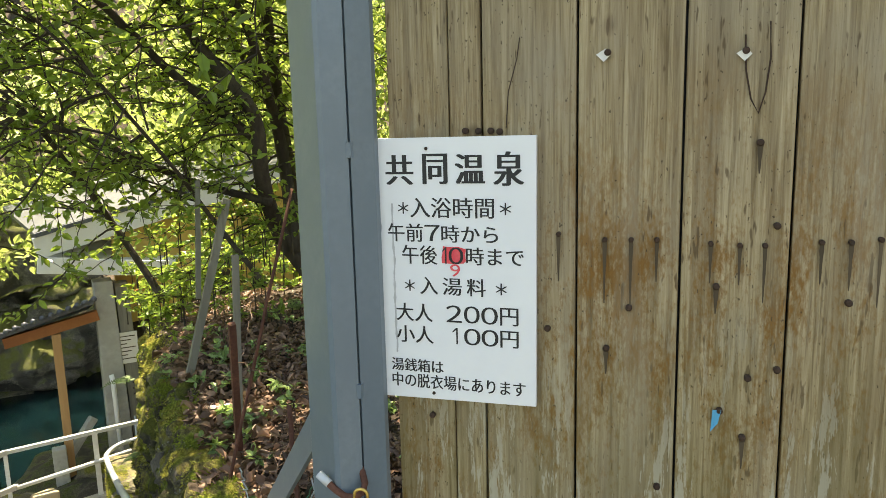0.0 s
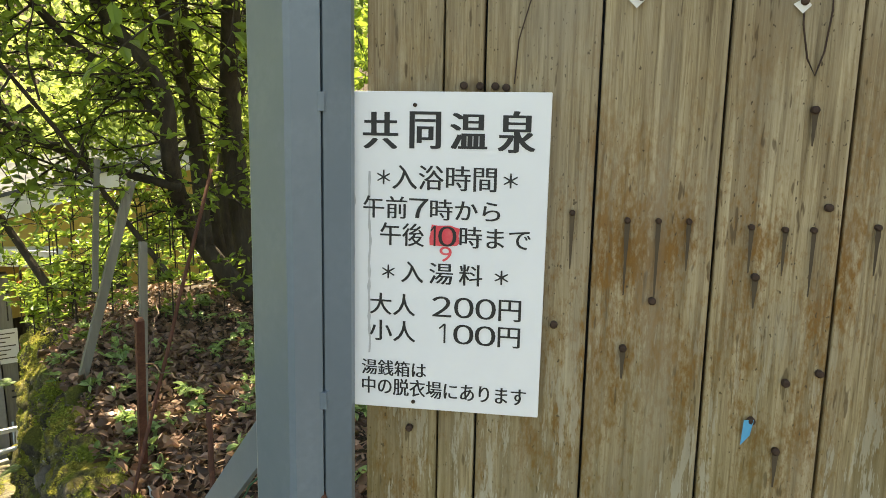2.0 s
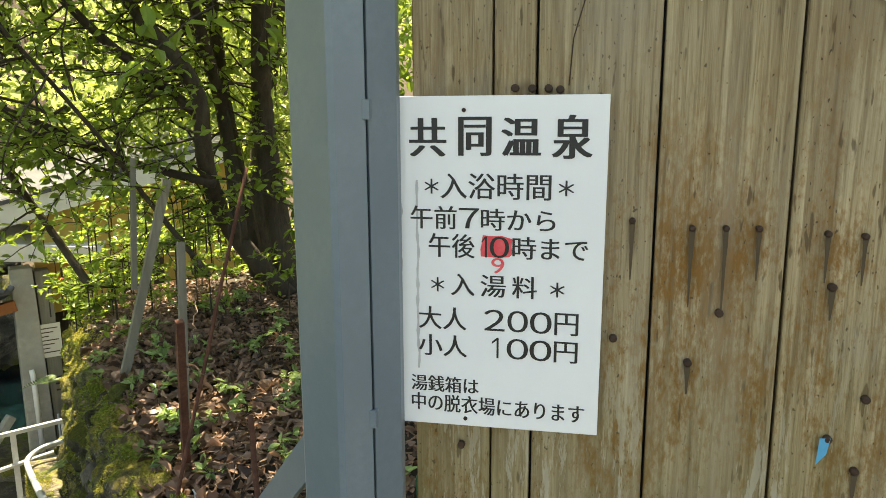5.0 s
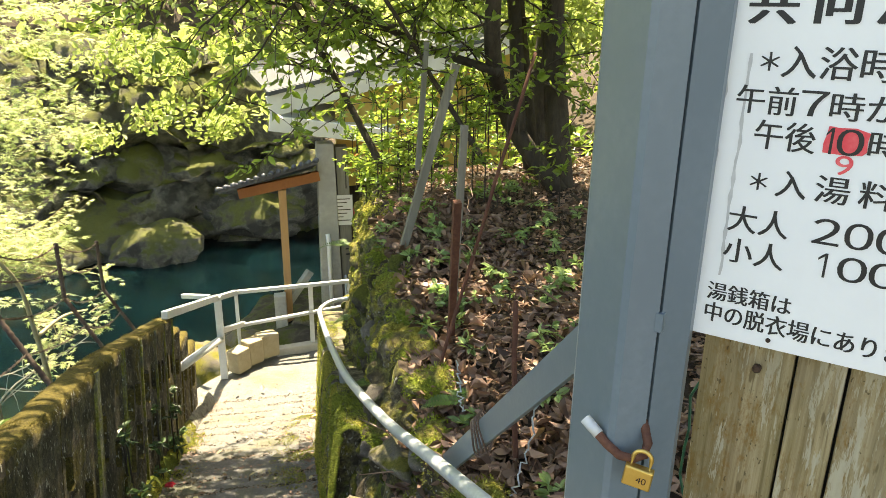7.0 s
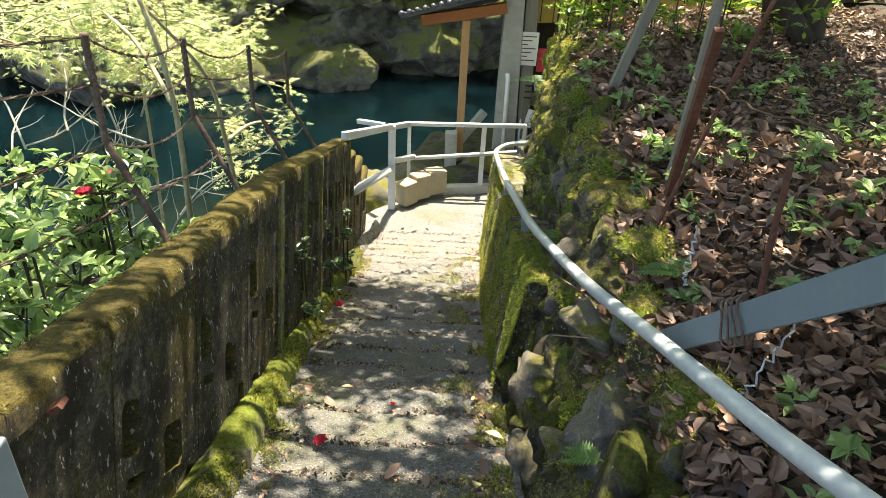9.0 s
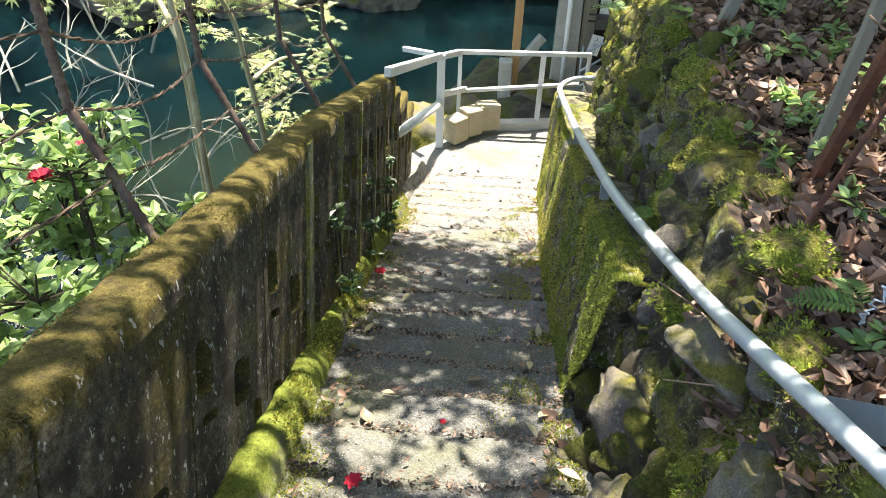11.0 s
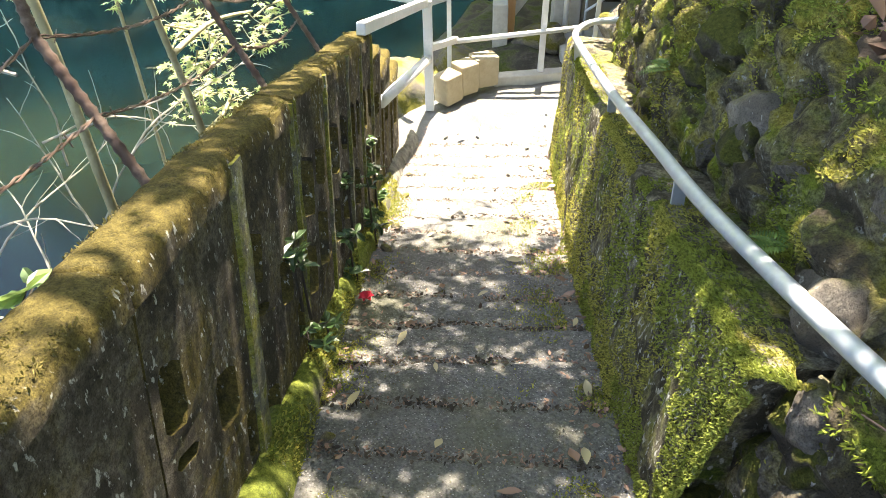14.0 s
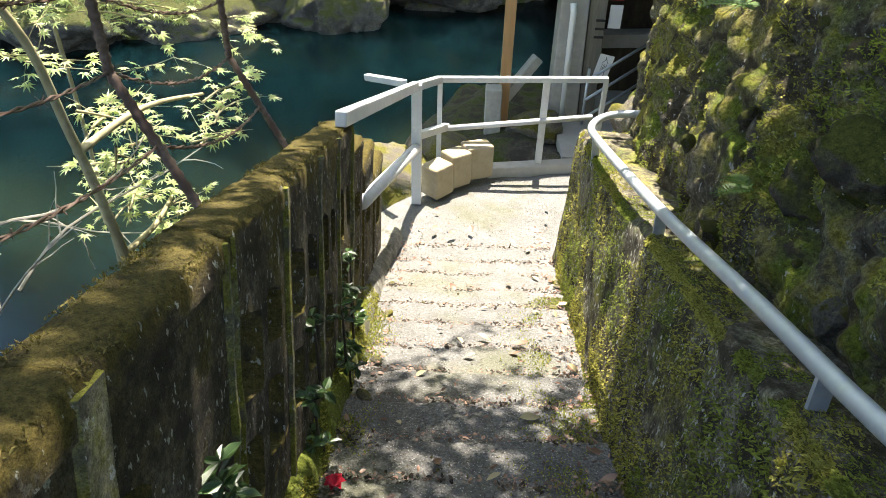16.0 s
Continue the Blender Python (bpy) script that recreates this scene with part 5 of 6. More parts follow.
for s, c, z, a, b_, h, seed in ((8.3, -0.75, -2.75, 0.45, 0.4, 0.35, 31), (9.3, 0.55, -2.62, 0.3, 0.25, 0.2, 33), (8.9, -0.25, -2.85, 0.5, 0.4, 0.3, 35)):
    ob = part("boulder", boulder_shape((a, b_, h), seed, 4, 0.3), PALE, smooth=True)
    ob.location = W(s, c, z)
    tagged(ob, "rounded pale grey boulder beside the landing", "boulder", "boulders beside the landing")


# ---- stakes and rods on the bank ----
def stake(name, label, a, b, w, material, round_=False):
    sh = Shape()
    if round_:
        pts = [Vector(a).lerp(Vector(b), f) + rvec() * 0.004 for f in fill(0, 1, 10)]
        sh.tube(pts, w / 2, 8)
    else:
        sh.bar(a, b, w, w, Vector((DX, DY, 0)))
    ob = part(name, sh, material, smooth=round_)
    return tagged(ob, label, "stake", "stakes on the bank")


stake("wooden_stake", "grey leaning square timber stake", W(4.15, 0.87, -0.12), W(4.15, 1.24, 1.19), 0.045, GREYWOOD)
stake("rusty_rod", "long thin rusty iron rod leaning in the bank", W(2.62, 0.68, -0.4), W(2.98, 1.29, 1.32), 0.016, RUST, True)
stake("rusty_post", "short red rusted angle-iron post", W(2.98, 0.95, 0.0), W(2.73, 0.905, 0.76), 0.03, RUST)
stake("wooden_stake", "weathered stub stake behind the rusted post", W(3.1, 0.98, -0.05), W(3.12, 1.03, 1.0), 0.03, GREYWOOD)
stake("rusty_rod", "rusty bar standing in dead leaves", W(2.0, 0.95, -0.2), W(2.2, 0.98, 0.55), 0.02, RUST, True)
stake("wooden_stake", "small grey bracket arm on a stake", W(4.3, 1.05, 0.55), W(4.4, 1.12, 1.3), 0.03, GREYWOOD)
for k, (p, q, mat, lab) in enumerate(((W(3.05, 0.97, 0.5), W(1.05, 0.86, 0.95), WIRE, "thin twisted grey wire between stakes"), (W(3.05, 1.0, 0.45), W(3.9, 1.3, 0.6), WIRE, "thin twisted grey wire between stakes"),
                                      (W(2.2, 1.0, 0.1), W(1.1, 0.95, 1.2), GREENWIRE, "green plastic coated wire by the post"), (W(1.15, 0.98, 0.3), W(1.12, 0.97, 1.7), GREENWIRE, "green plastic coated wire by the post"),
                                      (W(2.35, 0.85, 0.05), W(2.2, 0.78, 0.35), PIPE, "loose pale wire on the bank"), (W(1.9, 0.9, 0.0), W(1.85, 0.95, 0.4), PIPE, "loose pale wire on the bank"))):
    sh = Shape()
    pts = [p.lerp(q, f) + Vector((0, 0, -0.1 * f * (1 - f))) + rvec() * 0.012 for f in fill(0, 1, 22)]
    sh.tube(pts, 0.003, 5)
    tagged(part("wire", sh, mat), lab, "wire", "loose wires")

# ---- vegetation ----


def curve_pts(pts, n=6):
    out = []
    pts = [Vector(p) for p in pts]
    for i in range(len(pts) - 1):
        p0, p1, p2, p3 = pts[max(i - 1, 0)], pts[i], pts[i + 1], pts[min(i + 2, len(pts) - 1)]
        for k in range(n):
            f = k / n
            out.append(0.5 * ((2 * p1) + (p2 - p0) * f + (2 * p0 - 5 * p1 + 4 * p2 - p3) * f * f + (3 * p1 - p0 - 3 * p2 + p3) * f ** 3))
    return out + [pts[-1]]


def twig(wood, leaves, p, d, length, r, size, every=0.035, droop=0.25, palm=False, flat=0.6, sub=2):
    """A wandering twig with leaves along it and side twigs."""
    n = max(4, int(length / 0.07))
    pts, q, v = [p.copy()], p.copy(), d.normalized()
    for i in range(n):
        v = (v + rvec() * 0.22 + Vector((0, 0, -droop * 0.12))).normalized()
        q = q + v * (length / n)
        pts.append(q.copy())
    wood.tube(pts, [r * (1 - 0.8 * i / n) for i in range(n + 1)], 4, False)
    k = int(length / every)
    for i in range(k):
        f = (0.15 + 0.85 * random.random()) * n
        j = min(int(f), n - 1)
        base = pts[j].lerp(pts[j + 1], f - j)
        along = (pts[j + 1] - pts[j]).normalized()
        out = (rvec() * 0.9 + along * 0.7 + Vector((0, 0, -0.15)))
        out.z *= 1 - flat * 0.7
        out.normalize()
        face = (Z * flat + rvec() * (1.1 - flat)).normalized()
        s = size * rnd(0.6, 1.2)
        if palm:
            leaves.palm_leaf(base + out * s * 0.4, out, face, s)
        else:
            leaves.leaf(base, out, face, s, rnd(0.4, 0.55), rnd(0.1, 0.3))
    if sub:
        for _ in range(3):
            j = random.randint(1, n - 1)
            sd = (v * 0.5 + rvec()).normalized()
            sd.z *= 1 - flat * 0.6
            twig(wood, leaves, pts[j], sd, length * rnd(0.3, 0.55), r * 0.5, size, every, droop, palm, flat, 0)


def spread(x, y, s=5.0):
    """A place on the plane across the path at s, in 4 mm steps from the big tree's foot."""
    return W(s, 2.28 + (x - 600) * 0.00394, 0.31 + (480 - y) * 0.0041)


random.seed(5)
tree = thing("broadleaf_tree", "dark multi-stemmed evergreen tree leaning over the path", "tree", W(5.0, 2.3, 0.2))
o = tree.location
wood, leaves = Shape(), Shape()
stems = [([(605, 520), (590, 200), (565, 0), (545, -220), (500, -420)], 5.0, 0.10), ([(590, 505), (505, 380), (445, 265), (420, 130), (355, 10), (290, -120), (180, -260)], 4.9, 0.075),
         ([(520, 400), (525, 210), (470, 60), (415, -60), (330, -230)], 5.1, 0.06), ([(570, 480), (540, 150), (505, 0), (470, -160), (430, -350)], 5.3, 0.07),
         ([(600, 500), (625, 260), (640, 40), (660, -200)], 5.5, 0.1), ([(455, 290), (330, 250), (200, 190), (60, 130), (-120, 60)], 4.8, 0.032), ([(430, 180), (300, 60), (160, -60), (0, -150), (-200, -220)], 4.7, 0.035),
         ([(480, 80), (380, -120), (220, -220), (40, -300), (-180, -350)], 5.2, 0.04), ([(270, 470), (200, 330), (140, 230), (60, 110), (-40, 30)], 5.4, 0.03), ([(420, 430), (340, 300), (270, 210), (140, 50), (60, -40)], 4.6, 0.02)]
lines = []
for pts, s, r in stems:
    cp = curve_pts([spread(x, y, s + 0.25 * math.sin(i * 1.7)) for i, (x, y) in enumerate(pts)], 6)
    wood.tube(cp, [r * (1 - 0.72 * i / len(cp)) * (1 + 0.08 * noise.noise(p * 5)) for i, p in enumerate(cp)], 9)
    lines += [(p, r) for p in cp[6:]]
for k in range(270):
    p, r = random.choice(lines)
    d = Vector((DX * rnd(-0.6, 0.9), DY * rnd(-0.6, 0.9), rnd(-0.35, 0.5))) - ACROSS * rnd(-0.6, 1.2)
    twig(wood, leaves, p + rvec() * 0.05, d, rnd(0.5, 1.3), 0.009, 0.075, 0.04, 0.35, False, 0.5, 2)
wood.v = [tuple(Vector(p) - o) for p in wood.v]
leaves.v = [tuple(Vector(p) - o) for p in leaves.v]
part("trunk", wood, BARK, tree, "dark twisting stems", True)
part("crown", leaves, LEAF, tree, "glossy dark green leaves")

# unseen overhanging boughs, laid out so that they shade the upper steps
shade = thing("unseen_shade_tree", "unseen evergreen boughs placed high over the steps for shade", "tree", W(3.2, 3.6, 0.1))
o = shade.location
wood, leaves = Shape(), Shape()
boughs = [[(3.2, 3.6, 0.1), (3.2, 3.2, 1.9), (3.4, 2.1, 3.1), (3.8, 0.8, 3.6), (4.2, -0.4, 3.7), (4.6, -1.5, 3.5)], [(3.2, 3.2, 1.9), (2.2, 2.0, 3.3), (2.0, 0.8, 3.8), (2.2, -0.6, 4.0), (2.4, -1.6, 3.9)],
          [(3.4, 2.1, 3.1), (4.4, 1.4, 3.5), (5.2, 0.5, 3.6), (5.6, -0.5, 3.5), (5.7, -1.2, 3.4)], [(2.2, 2.0, 3.3), (1.2, 1.0, 3.7), (0.8, -0.4, 3.9), (0.7, -1.6, 3.7)], [(4.4, 1.4, 3.5), (4.8, 0.9, 3.7), (5.2, 0.3, 3.8), (5.3, -0.2, 3.7)],
          [(3.4, 2.1, 3.1), (2.8, 1.7, 3.0), (2.2, 1.3, 3.0), (1.7, 0.9, 3.1)], [(2.8, 1.7, 3.0), (3.2, 1.0, 3.0), (3.6, 0.5, 3.1), (4.0, 0.1, 3.2)], [(5.2, 0.7, 3.6), (6.1, 0.45, 3.6), (6.7, 0.0, 3.6), (6.9, -0.8, 3.5)],
          [(3.4, 2.1, 3.1), (3.2, 1.7, 2.9), (2.9, 1.3, 2.8), (2.5, 0.9, 2.9)], [(3.8, 0.8, 3.6), (3.6, 0.1, 3.5), (3.4, -0.3, 3.4), (3.2, -0.6, 3.3)]]
lines = []
for k, bp in enumerate(boughs):
    cp = curve_pts([W(s, c + 0.08, z) for s, c, z in bp], 7)
    r = 0.1 if k == 0 else 0.055
    wood.tube(cp, [r * (1 - 0.75 * i / len(cp)) for i in range(len(cp))], 8)
    lines += cp[8 if k == 0 else 3:] * (4 if k == 7 else 6 if k == 8 else 4 if k == 9 else 2 if k in (4, 5) else 1)
for k in range(430):
    d = W(rnd(-1, 0.5), rnd(-1, 1), rnd(-0.4, 0.4))
    twig(wood, leaves, random.choice(lines) + rvec() * 0.1, d, rnd(0.5, 1.2), 0.009, 0.085, 0.05, 0.3, False, 0.6, 2)
# more unseen boughs over the bank, added to shade its leaf litter
lines = []
for bp in ([(3.4, 2.1, 3.1), (4.6, 2.6, 4.3), (5.8, 2.4, 4.7), (7.0, 2.0, 4.6)], [(3.2, 3.2, 1.9), (4.5, 3.8, 3.9), (6.0, 3.6, 4.6), (7.4, 3.2, 4.7)], [(3.2, 3.2, 1.9), (3.6, 3.2, 3.8), (4.2, 3.0, 4.5), (5.0, 2.8, 4.8)]):
    cp = curve_pts([W(*p) for p in bp], 7)
    wood.tube(cp, [0.055 * (1 - 0.75 * i / len(cp)) for i in range(len(cp))], 8)
    lines += cp[6:]
for k in range(150):
    twig(wood, leaves, random.choice(lines) + rvec() * 0.1, W(rnd(-1, 1), rnd(-1, 1), rnd(-0.3, 0.3)), rnd(0.5, 1.2), 0.009, 0.085, 0.05, 0.3, False, 0.6, 2)
wood.v = [tuple(Vector(p) - o) for p in wood.v]
leaves.v = [tuple(Vector(p) - o) for p in leaves.v]
part("trunk", wood, BARK, shade, "dark stem and boughs", True)
part("crown", leaves, LEAF, shade)

# maples beyond the balustrade
random.seed(9)


def maple(stem_lists, sprays, label, size=0.055):
    base = W(*stem_lists[0][0])
    tr = thing("maple_tree", label, "tree", base, "maples beside the river")
    wood, leaves = Shape(), Shape()
    for pts, r in [(q, 0.022 if i == 0 else 0.014) for i, q in enumerate(stem_lists)]:
        cp = curve_pts([W(*p) for p in pts], 8)
        wood.tube(cp, [r * (1 - 0.6 * i / len(cp)) for i in range(len(cp))], 7)
    for (s, c, z), d, n, ln in sprays:
        for _ in range(n):
            dd = W(*d) + rvec() * 0.55
            dd.z *= 0.35
            twig(wood, leaves, W(s, c, z) + rvec() * 0.12, dd, ln * rnd(0.6, 1.2), 0.005, size, 0.03, 0.1, True, 0.8, 2)
    wood.v = [tuple(Vector(p) - base) for p in wood.v]
    leaves.v = [tuple(Vector(p) - base) for p in leaves.v]
    part("trunk", wood, PALEBARK, tr, "slender pale stems", True)
    part("crown", leaves, MAPLE, tr, "fresh yellow-green palmate leaves")


maple([[(3.8, -1.32, -3.2), (3.8, -1.3, -1.4), (3.82, -1.3, -0.6), (3.86, -1.32, 0.1), (3.95, -1.5, 0.7), (4.1, -1.8, 1.3)], [(3.86, -1.32, 0.0), (4.2, -1.6, 0.2), (4.7, -2.0, 0.25), (5.4, -2.4, 0.2)],
       [(3.95, -1.5, 0.7), (4.5, -2.0, 0.9), (5.2, -2.6, 0.9)]],
      [((4.4, -2.0, 0.15), (0.6, -0.5, 0), 4, 0.7), ((5.0, -2.3, 0.2), (0.7, -0.3, 0), 4, 0.8), ((4.7, -2.1, 0.75), (0.7, -0.3, 0), 5, 0.9), ((5.5, -2.8, 0.5), (0.5, -0.5, 0), 5, 0.9), ((6.3, -2.7, 0.3), (0.6, 0, 0), 5, 0.9), ((6.8, -2.6, -0.2), (0.6, 0.1, 0), 5, 0.8),
       ((7.6, -2.4, -0.2), (0.5, 0.2, 0), 5, 0.8), ((7.2, -2.9, 0.4), (0.5, 0.2, 0), 6, 0.9), ((6.0, -3.2, 0.9), (0.6, 0, 0), 6, 1.0)]
      + [((3.3 + 0.45 * k, -1.75 - 0.25 * (k % 3), 0.5 - 0.16 * k + 0.2 * (k % 2)), (0.5, -0.2 + 0.2 * (k % 3), 0), 9, 0.6) for k in range(9)]
      + [((6.2 + 0.5 * k, -2.0 - 0.4 * (k % 3), -0.5 + 0.22 * k), (0.3, 0.3, 0), 7, 0.7) for k in range(6)],
      "slender maple with fresh yellow-green leaves beyond the wall", 0.07)
maple([[(4.7, -1.32, -3.2), (4.68, -1.3, -1.3), (4.64, -1.3, -0.9), (4.58, -1.32, -0.45), (4.5, -1.36, -0.05), (4.3, -1.6, 0.4)], [(4.58, -1.32, -0.5), (4.9, -1.25, -0.5), (5.3, -1.2, -0.62)], [(4.64, -1.3, -0.9), (4.9, -1.3, -0.95), (5.2, -1.35, -1.0)]],
      [((4.75, -1.28, -0.5), (0.6, 0.1, -0.1), 6, 0.32), ((5.1, -1.22, -0.62), (0.6, 0.05, 0), 6, 0.3), ((4.8, -1.32, -0.95), (0.6, -0.1, 0), 5, 0.3), ((4.5, -1.4, 0.0), (0.4, -0.5, 0), 3, 0.5), ((5.0, -1.3, -1.05), (0.5, 0, 0), 2, 0.3)],
      "young maple with small bright leaves by the fence arms", 0.062)
maple([[(8.5, -3.6, -4.0), (8.4, -3.5, -2.0), (8.2, -3.4, 0), (8.4, -3.2, 1.5), (8.8, -3.0, 2.8)], [(8.2, -3.4, 0.0), (7.8, -3.0, 0.8), (7.4, -2.6, 1.2)]],
      [((8.0, -3.0, 0.5), (0.3, 0.5, 0), 9, 1.2), ((8.4, -2.8, 1.3), (0.3, 0.6, 0), 12, 1.3), ((7.6, -3.6, 1.0), (-0.3, 0.2, 0), 8, 1.2), ((9.2, -3.4, 0.2), (0.4, 0.4, 0), 8, 1.2), ((8.6, -4.2, 1.2), (0, -0.5, 0), 15, 1.3), ((9.6, -3.8, 2.2), (0.3, 0.3, 0), 15, 1.3),
       ((8.3, -4.6, -0.4), (-0.2, -0.3, 0), 14, 1.1), ((9.4, -4.6, -0.6), (0.2, 0.3, 0), 14, 1.1), ((7.4, -4.0, 0.0), (0, 0.3, 0), 8, 1.0)],
      "sunlit maple spreading layered pale leaves over the river", 0.095)

# bare grey brush by the water
sh = Shape()
for k in range(34):
    p = W(rnd(3.0, 4.9), rnd(-1.5, -2.6), rnd(-1.6, -0.2))
    d = (W(rnd(-0.3, 0.6), rnd(-0.6, 0.9), rnd(0.0, 0.6))).normalized()
    pts = [p]
    for i in range(9):
        d = (d + rvec() * 0.22).normalized()
        pts.append(pts[-1] + d * 0.09)
        if i % 2:
            q, e = [pts[-1]], (d + rvec() * 0.8).normalized()
            for _ in range(4):
                e = (e + rvec() * 0.25).normalized()
                q.append(q[-1] + e * 0.05)
            sh.tube(q, [0.003, 0.0025, 0.002, 0.0015, 0.001], 4, False)
    sh.tube(pts, [0.007 * (1 - 0.08 * i) for i in range(10)], 5, False)
tagged(part("bare_brush", sh, simple("grey_twig", (0.26, 0.24, 0.2), (0.42, 0.39, 0.34), 60, 0.8, 0, 0.2)), "tangle of bare grey twigs over the water", "brush", kind="stuff")


def bush(name, label, spots, material, size, per, spread, wood_mat=BARK, width=0.5):
    base = W(*spots[0])
    ob = thing(name, label, "shrub", base)
    wood, leaves = Shape(), Shape()
    for s, c, z in spots:
        p = W(s, c, z)
        wood.tube([p + Vector((0, 0, -0.25)), p], [0.006, 0.004], 5)
        for _ in range(per):
            d = rvec()
            d.z = abs(d.z) * 0.7
            q = p + Vector((d.x, d.y, d.z)) * rnd(0, spread)
            wood.tube([p, q], [0.004, 0.002], 4, False)
            for _ in range(5):
                out = rvec()
                out.z *= 0.4
                leaves.leaf(q, out.normalized(), (Z + rvec() * 0.6).normalized(), size * rnd(0.6, 1.2), width, 0.2)
    wood.v = [tuple(Vector(p) - base) for p in wood.v]
    leaves.v = [tuple(Vector(p) - base) for p in leaves.v]
    tagged(part("stem", wood, wood_mat, ob), kind="stuff")
    tagged(part("foliage", leaves, material, ob), kind="stuff")
    return ob


random.seed(21)
bush("broadleaf_shrub", "lush broad-leaved shrub outside the concrete wall", [(rnd(1.2, 3.1), rnd(-1.7, -0.92), 0) for _ in range(1)] and [(s, c, coping_z(s) - d) for s, c, d in [(rnd(1.3, 3.0), rnd(-1.7, -0.95), rnd(-0.1, 0.7)) for _ in range(100)]], BROAD, 0.06, 16, 0.19)
bush("evergreen_shrub", "small glossy evergreen shrub at the bank's corner", [(rnd(5.4, 7.3), rnd(0.85, 1.4), rnd(-0.1, 0.55)) for _ in range(48)], LEAF, 0.06, 9, 0.16)
bush("evergreen_shrub", "small glossy seedlings among the dead leaves", [(s, c, bank_at(s, c) + 0.06) for s, c in [(rnd(1.4, 5.0), rnd(0.8, 2.2)) for _ in range(95)]], BROAD, 0.055, 4, 0.09)
bush("evergreen_shrub", "evergreen saplings crowding under the tree", [(rnd(4.3, 6.0), rnd(0.95, 2.1), rnd(0.2, 1.0)) for _ in range(44)], LEAF, 0.055, 8, 0.18)
bush("ivy", "dark ivy growing through the balustrade openings", [(rnd(3.75, 5.3), -0.66 + rnd(-0.03, 0.06), 0) for _ in range(1)] and [(s, rnd(-0.68, -0.6), slope_z(s) + rnd(0.08, 0.6)) for s in [rnd(3.5, 5.3) for _ in range(15)]], IVY, 0.05, 4, 0.07)
bush("hedge_plants", "green undergrowth beneath the tree", [(rnd(5.5, 9.0), rnd(1.4, 4.0), rnd(-0.2, 0.7)) for _ in range(70)], LEAF, 0.09, 9, 0.3)

# ferns
def fern(s, c, z, size, turn):
    base = W(s, c, z)
    ob = thing("fern", "small bright green fern on the mossy bank", "fern", base, "ferns on the bank")
    for k in range(4):
        a = turn + radians(rnd(-60, 60))
        d = Vector((math.cos(a), math.sin(a), rnd(0.1, 0.4)))
        side = d.cross(Z).normalized()
        sh = Shape()
        pts = [d * size * f + Vector((0, 0, -0.5 * size * f * f)) for f in fill(0, 1, 14)]
        sh.tube(pts, 0.0012, 4, False)
        for i in range(2, 14):
            w = size * 0.3 * math.sin(math.pi * (0.12 + 0.85 * i / 14))
            for sg in (-1, 1):
                sh.leaf(pts[i], (side * sg + d * 0.35).normalized(), Z, w, 0.2, 0.1)
        part("frond", sh, FERN, ob)


for s, c, z, size, turn in ((1.75, 0.52, -0.12, 0.12, 3.6), (1.52, 0.52, -0.1, 0.12, 3.9), (1.6, 0.8, -0.1, 0.13, 3.4), (5.0, 0.66, -0.15, 0.2, 3.5), (2.35, 0.85, 0.08, 0.16, 3.3), (4.6, 0.64, -0.55, 0.12, 3.8), (3.3, 0.62, -0.33, 0.1, 3.2)):
    fern(s, c, z, size, turn)

# ---- dead leaves ----
random.seed(33)
sh = Shape()
for k in range(24000):
    s, c = rnd(0.95, 6.5), 0.6 + 2.7 * random.random() ** 1.6
    if (s > 2.9 and c < ledge_c(s) + 0.3) or (s < 2.1 and random.random() < 0.3) or noise.noise(W(s, c, 0) * 2.2) < -0.3:
        continue
    p = W(s, c, bank_at(s, c) + 0.012 + 0.03 * random.random())
    out = rvec()
    out.z *= 0.35
    sh.leaf(p, out.normalized(), (Z + rvec() * 0.8).normalized(), rnd(0.02, 0.065), rnd(0.35, 0.6), rnd(-0.6, 0.6))
for k in range(420):
    s, c = rnd(1.0, 5.5), rnd(0.62, 2.2)
    if s > 2.9 and c < ledge_c(s) + 0.3:
        continue
    p, e = W(s, c, bank_at(s, c) + 0.03), rvec()
    e.z *= 0.3
    ln = rnd(0.06, 0.3)
    sh.tube([p, p + e * ln * 0.5 + rvec() * 0.02, p + e * ln], [0.0035, 0.0028, 0.0015], 5)
for k in range(3600):
    s = rnd(1.6, 4.9)
    c = (ledge_c(s) + 0.2 if s > 2.9 else 0.74) + 0.75 * random.random() ** 1.4
    p = W(s, c, bank_at(s, c) + rnd(0.02, 0.065))
    out = rvec()
    out.z *= 0.4
    sh.leaf(p, out.normalized(), (Z + rvec() * 0.9).normalized(), rnd(0.04, 0.085), rnd(0.4, 0.62), rnd(-0.7, 0.7))
tagged(part("leaf_litter", sh, DEAD), "thick litter of brown dead leaves on the bank", "leaf litter", kind="stuff")
sh = Shape()
for k in range(900):
    s = rnd(0.3, 7.2)
    side = random.random()
    c = right_foot(s) - abs(random.gauss(0, 0.09)) if side < 0.5 else (left_foot(s) + 0.06 + abs(random.gauss(0, 0.06)) if side < 0.8 else rnd(left_foot(s), right_foot(s)))
    p = W(s, c, slope_z(s) + 0.02)
    out = rvec()
    out.z *= 0.15
    sh.leaf(p, out.normalized(), (Z + rvec() * 0.3).normalized(), rnd(0.012, 0.035), rnd(0.3, 0.6), rnd(-0.2, 0.3))
for s1 in step_edges[1:]:
    for k in range(170):
        c = rnd(left_foot(s1) - 0.02, right_foot(s1))
        p = W(s1 + rnd(0.012, 0.05), c, slope_z(s1) - 0.006)
        out = rvec()
        out.z *= 0.1
        sh.leaf(p, out.normalized(), (Z + rvec() * 0.3).normalized(), rnd(0.006, 0.022), rnd(0.15, 0.6), rnd(-0.2, 0.3))
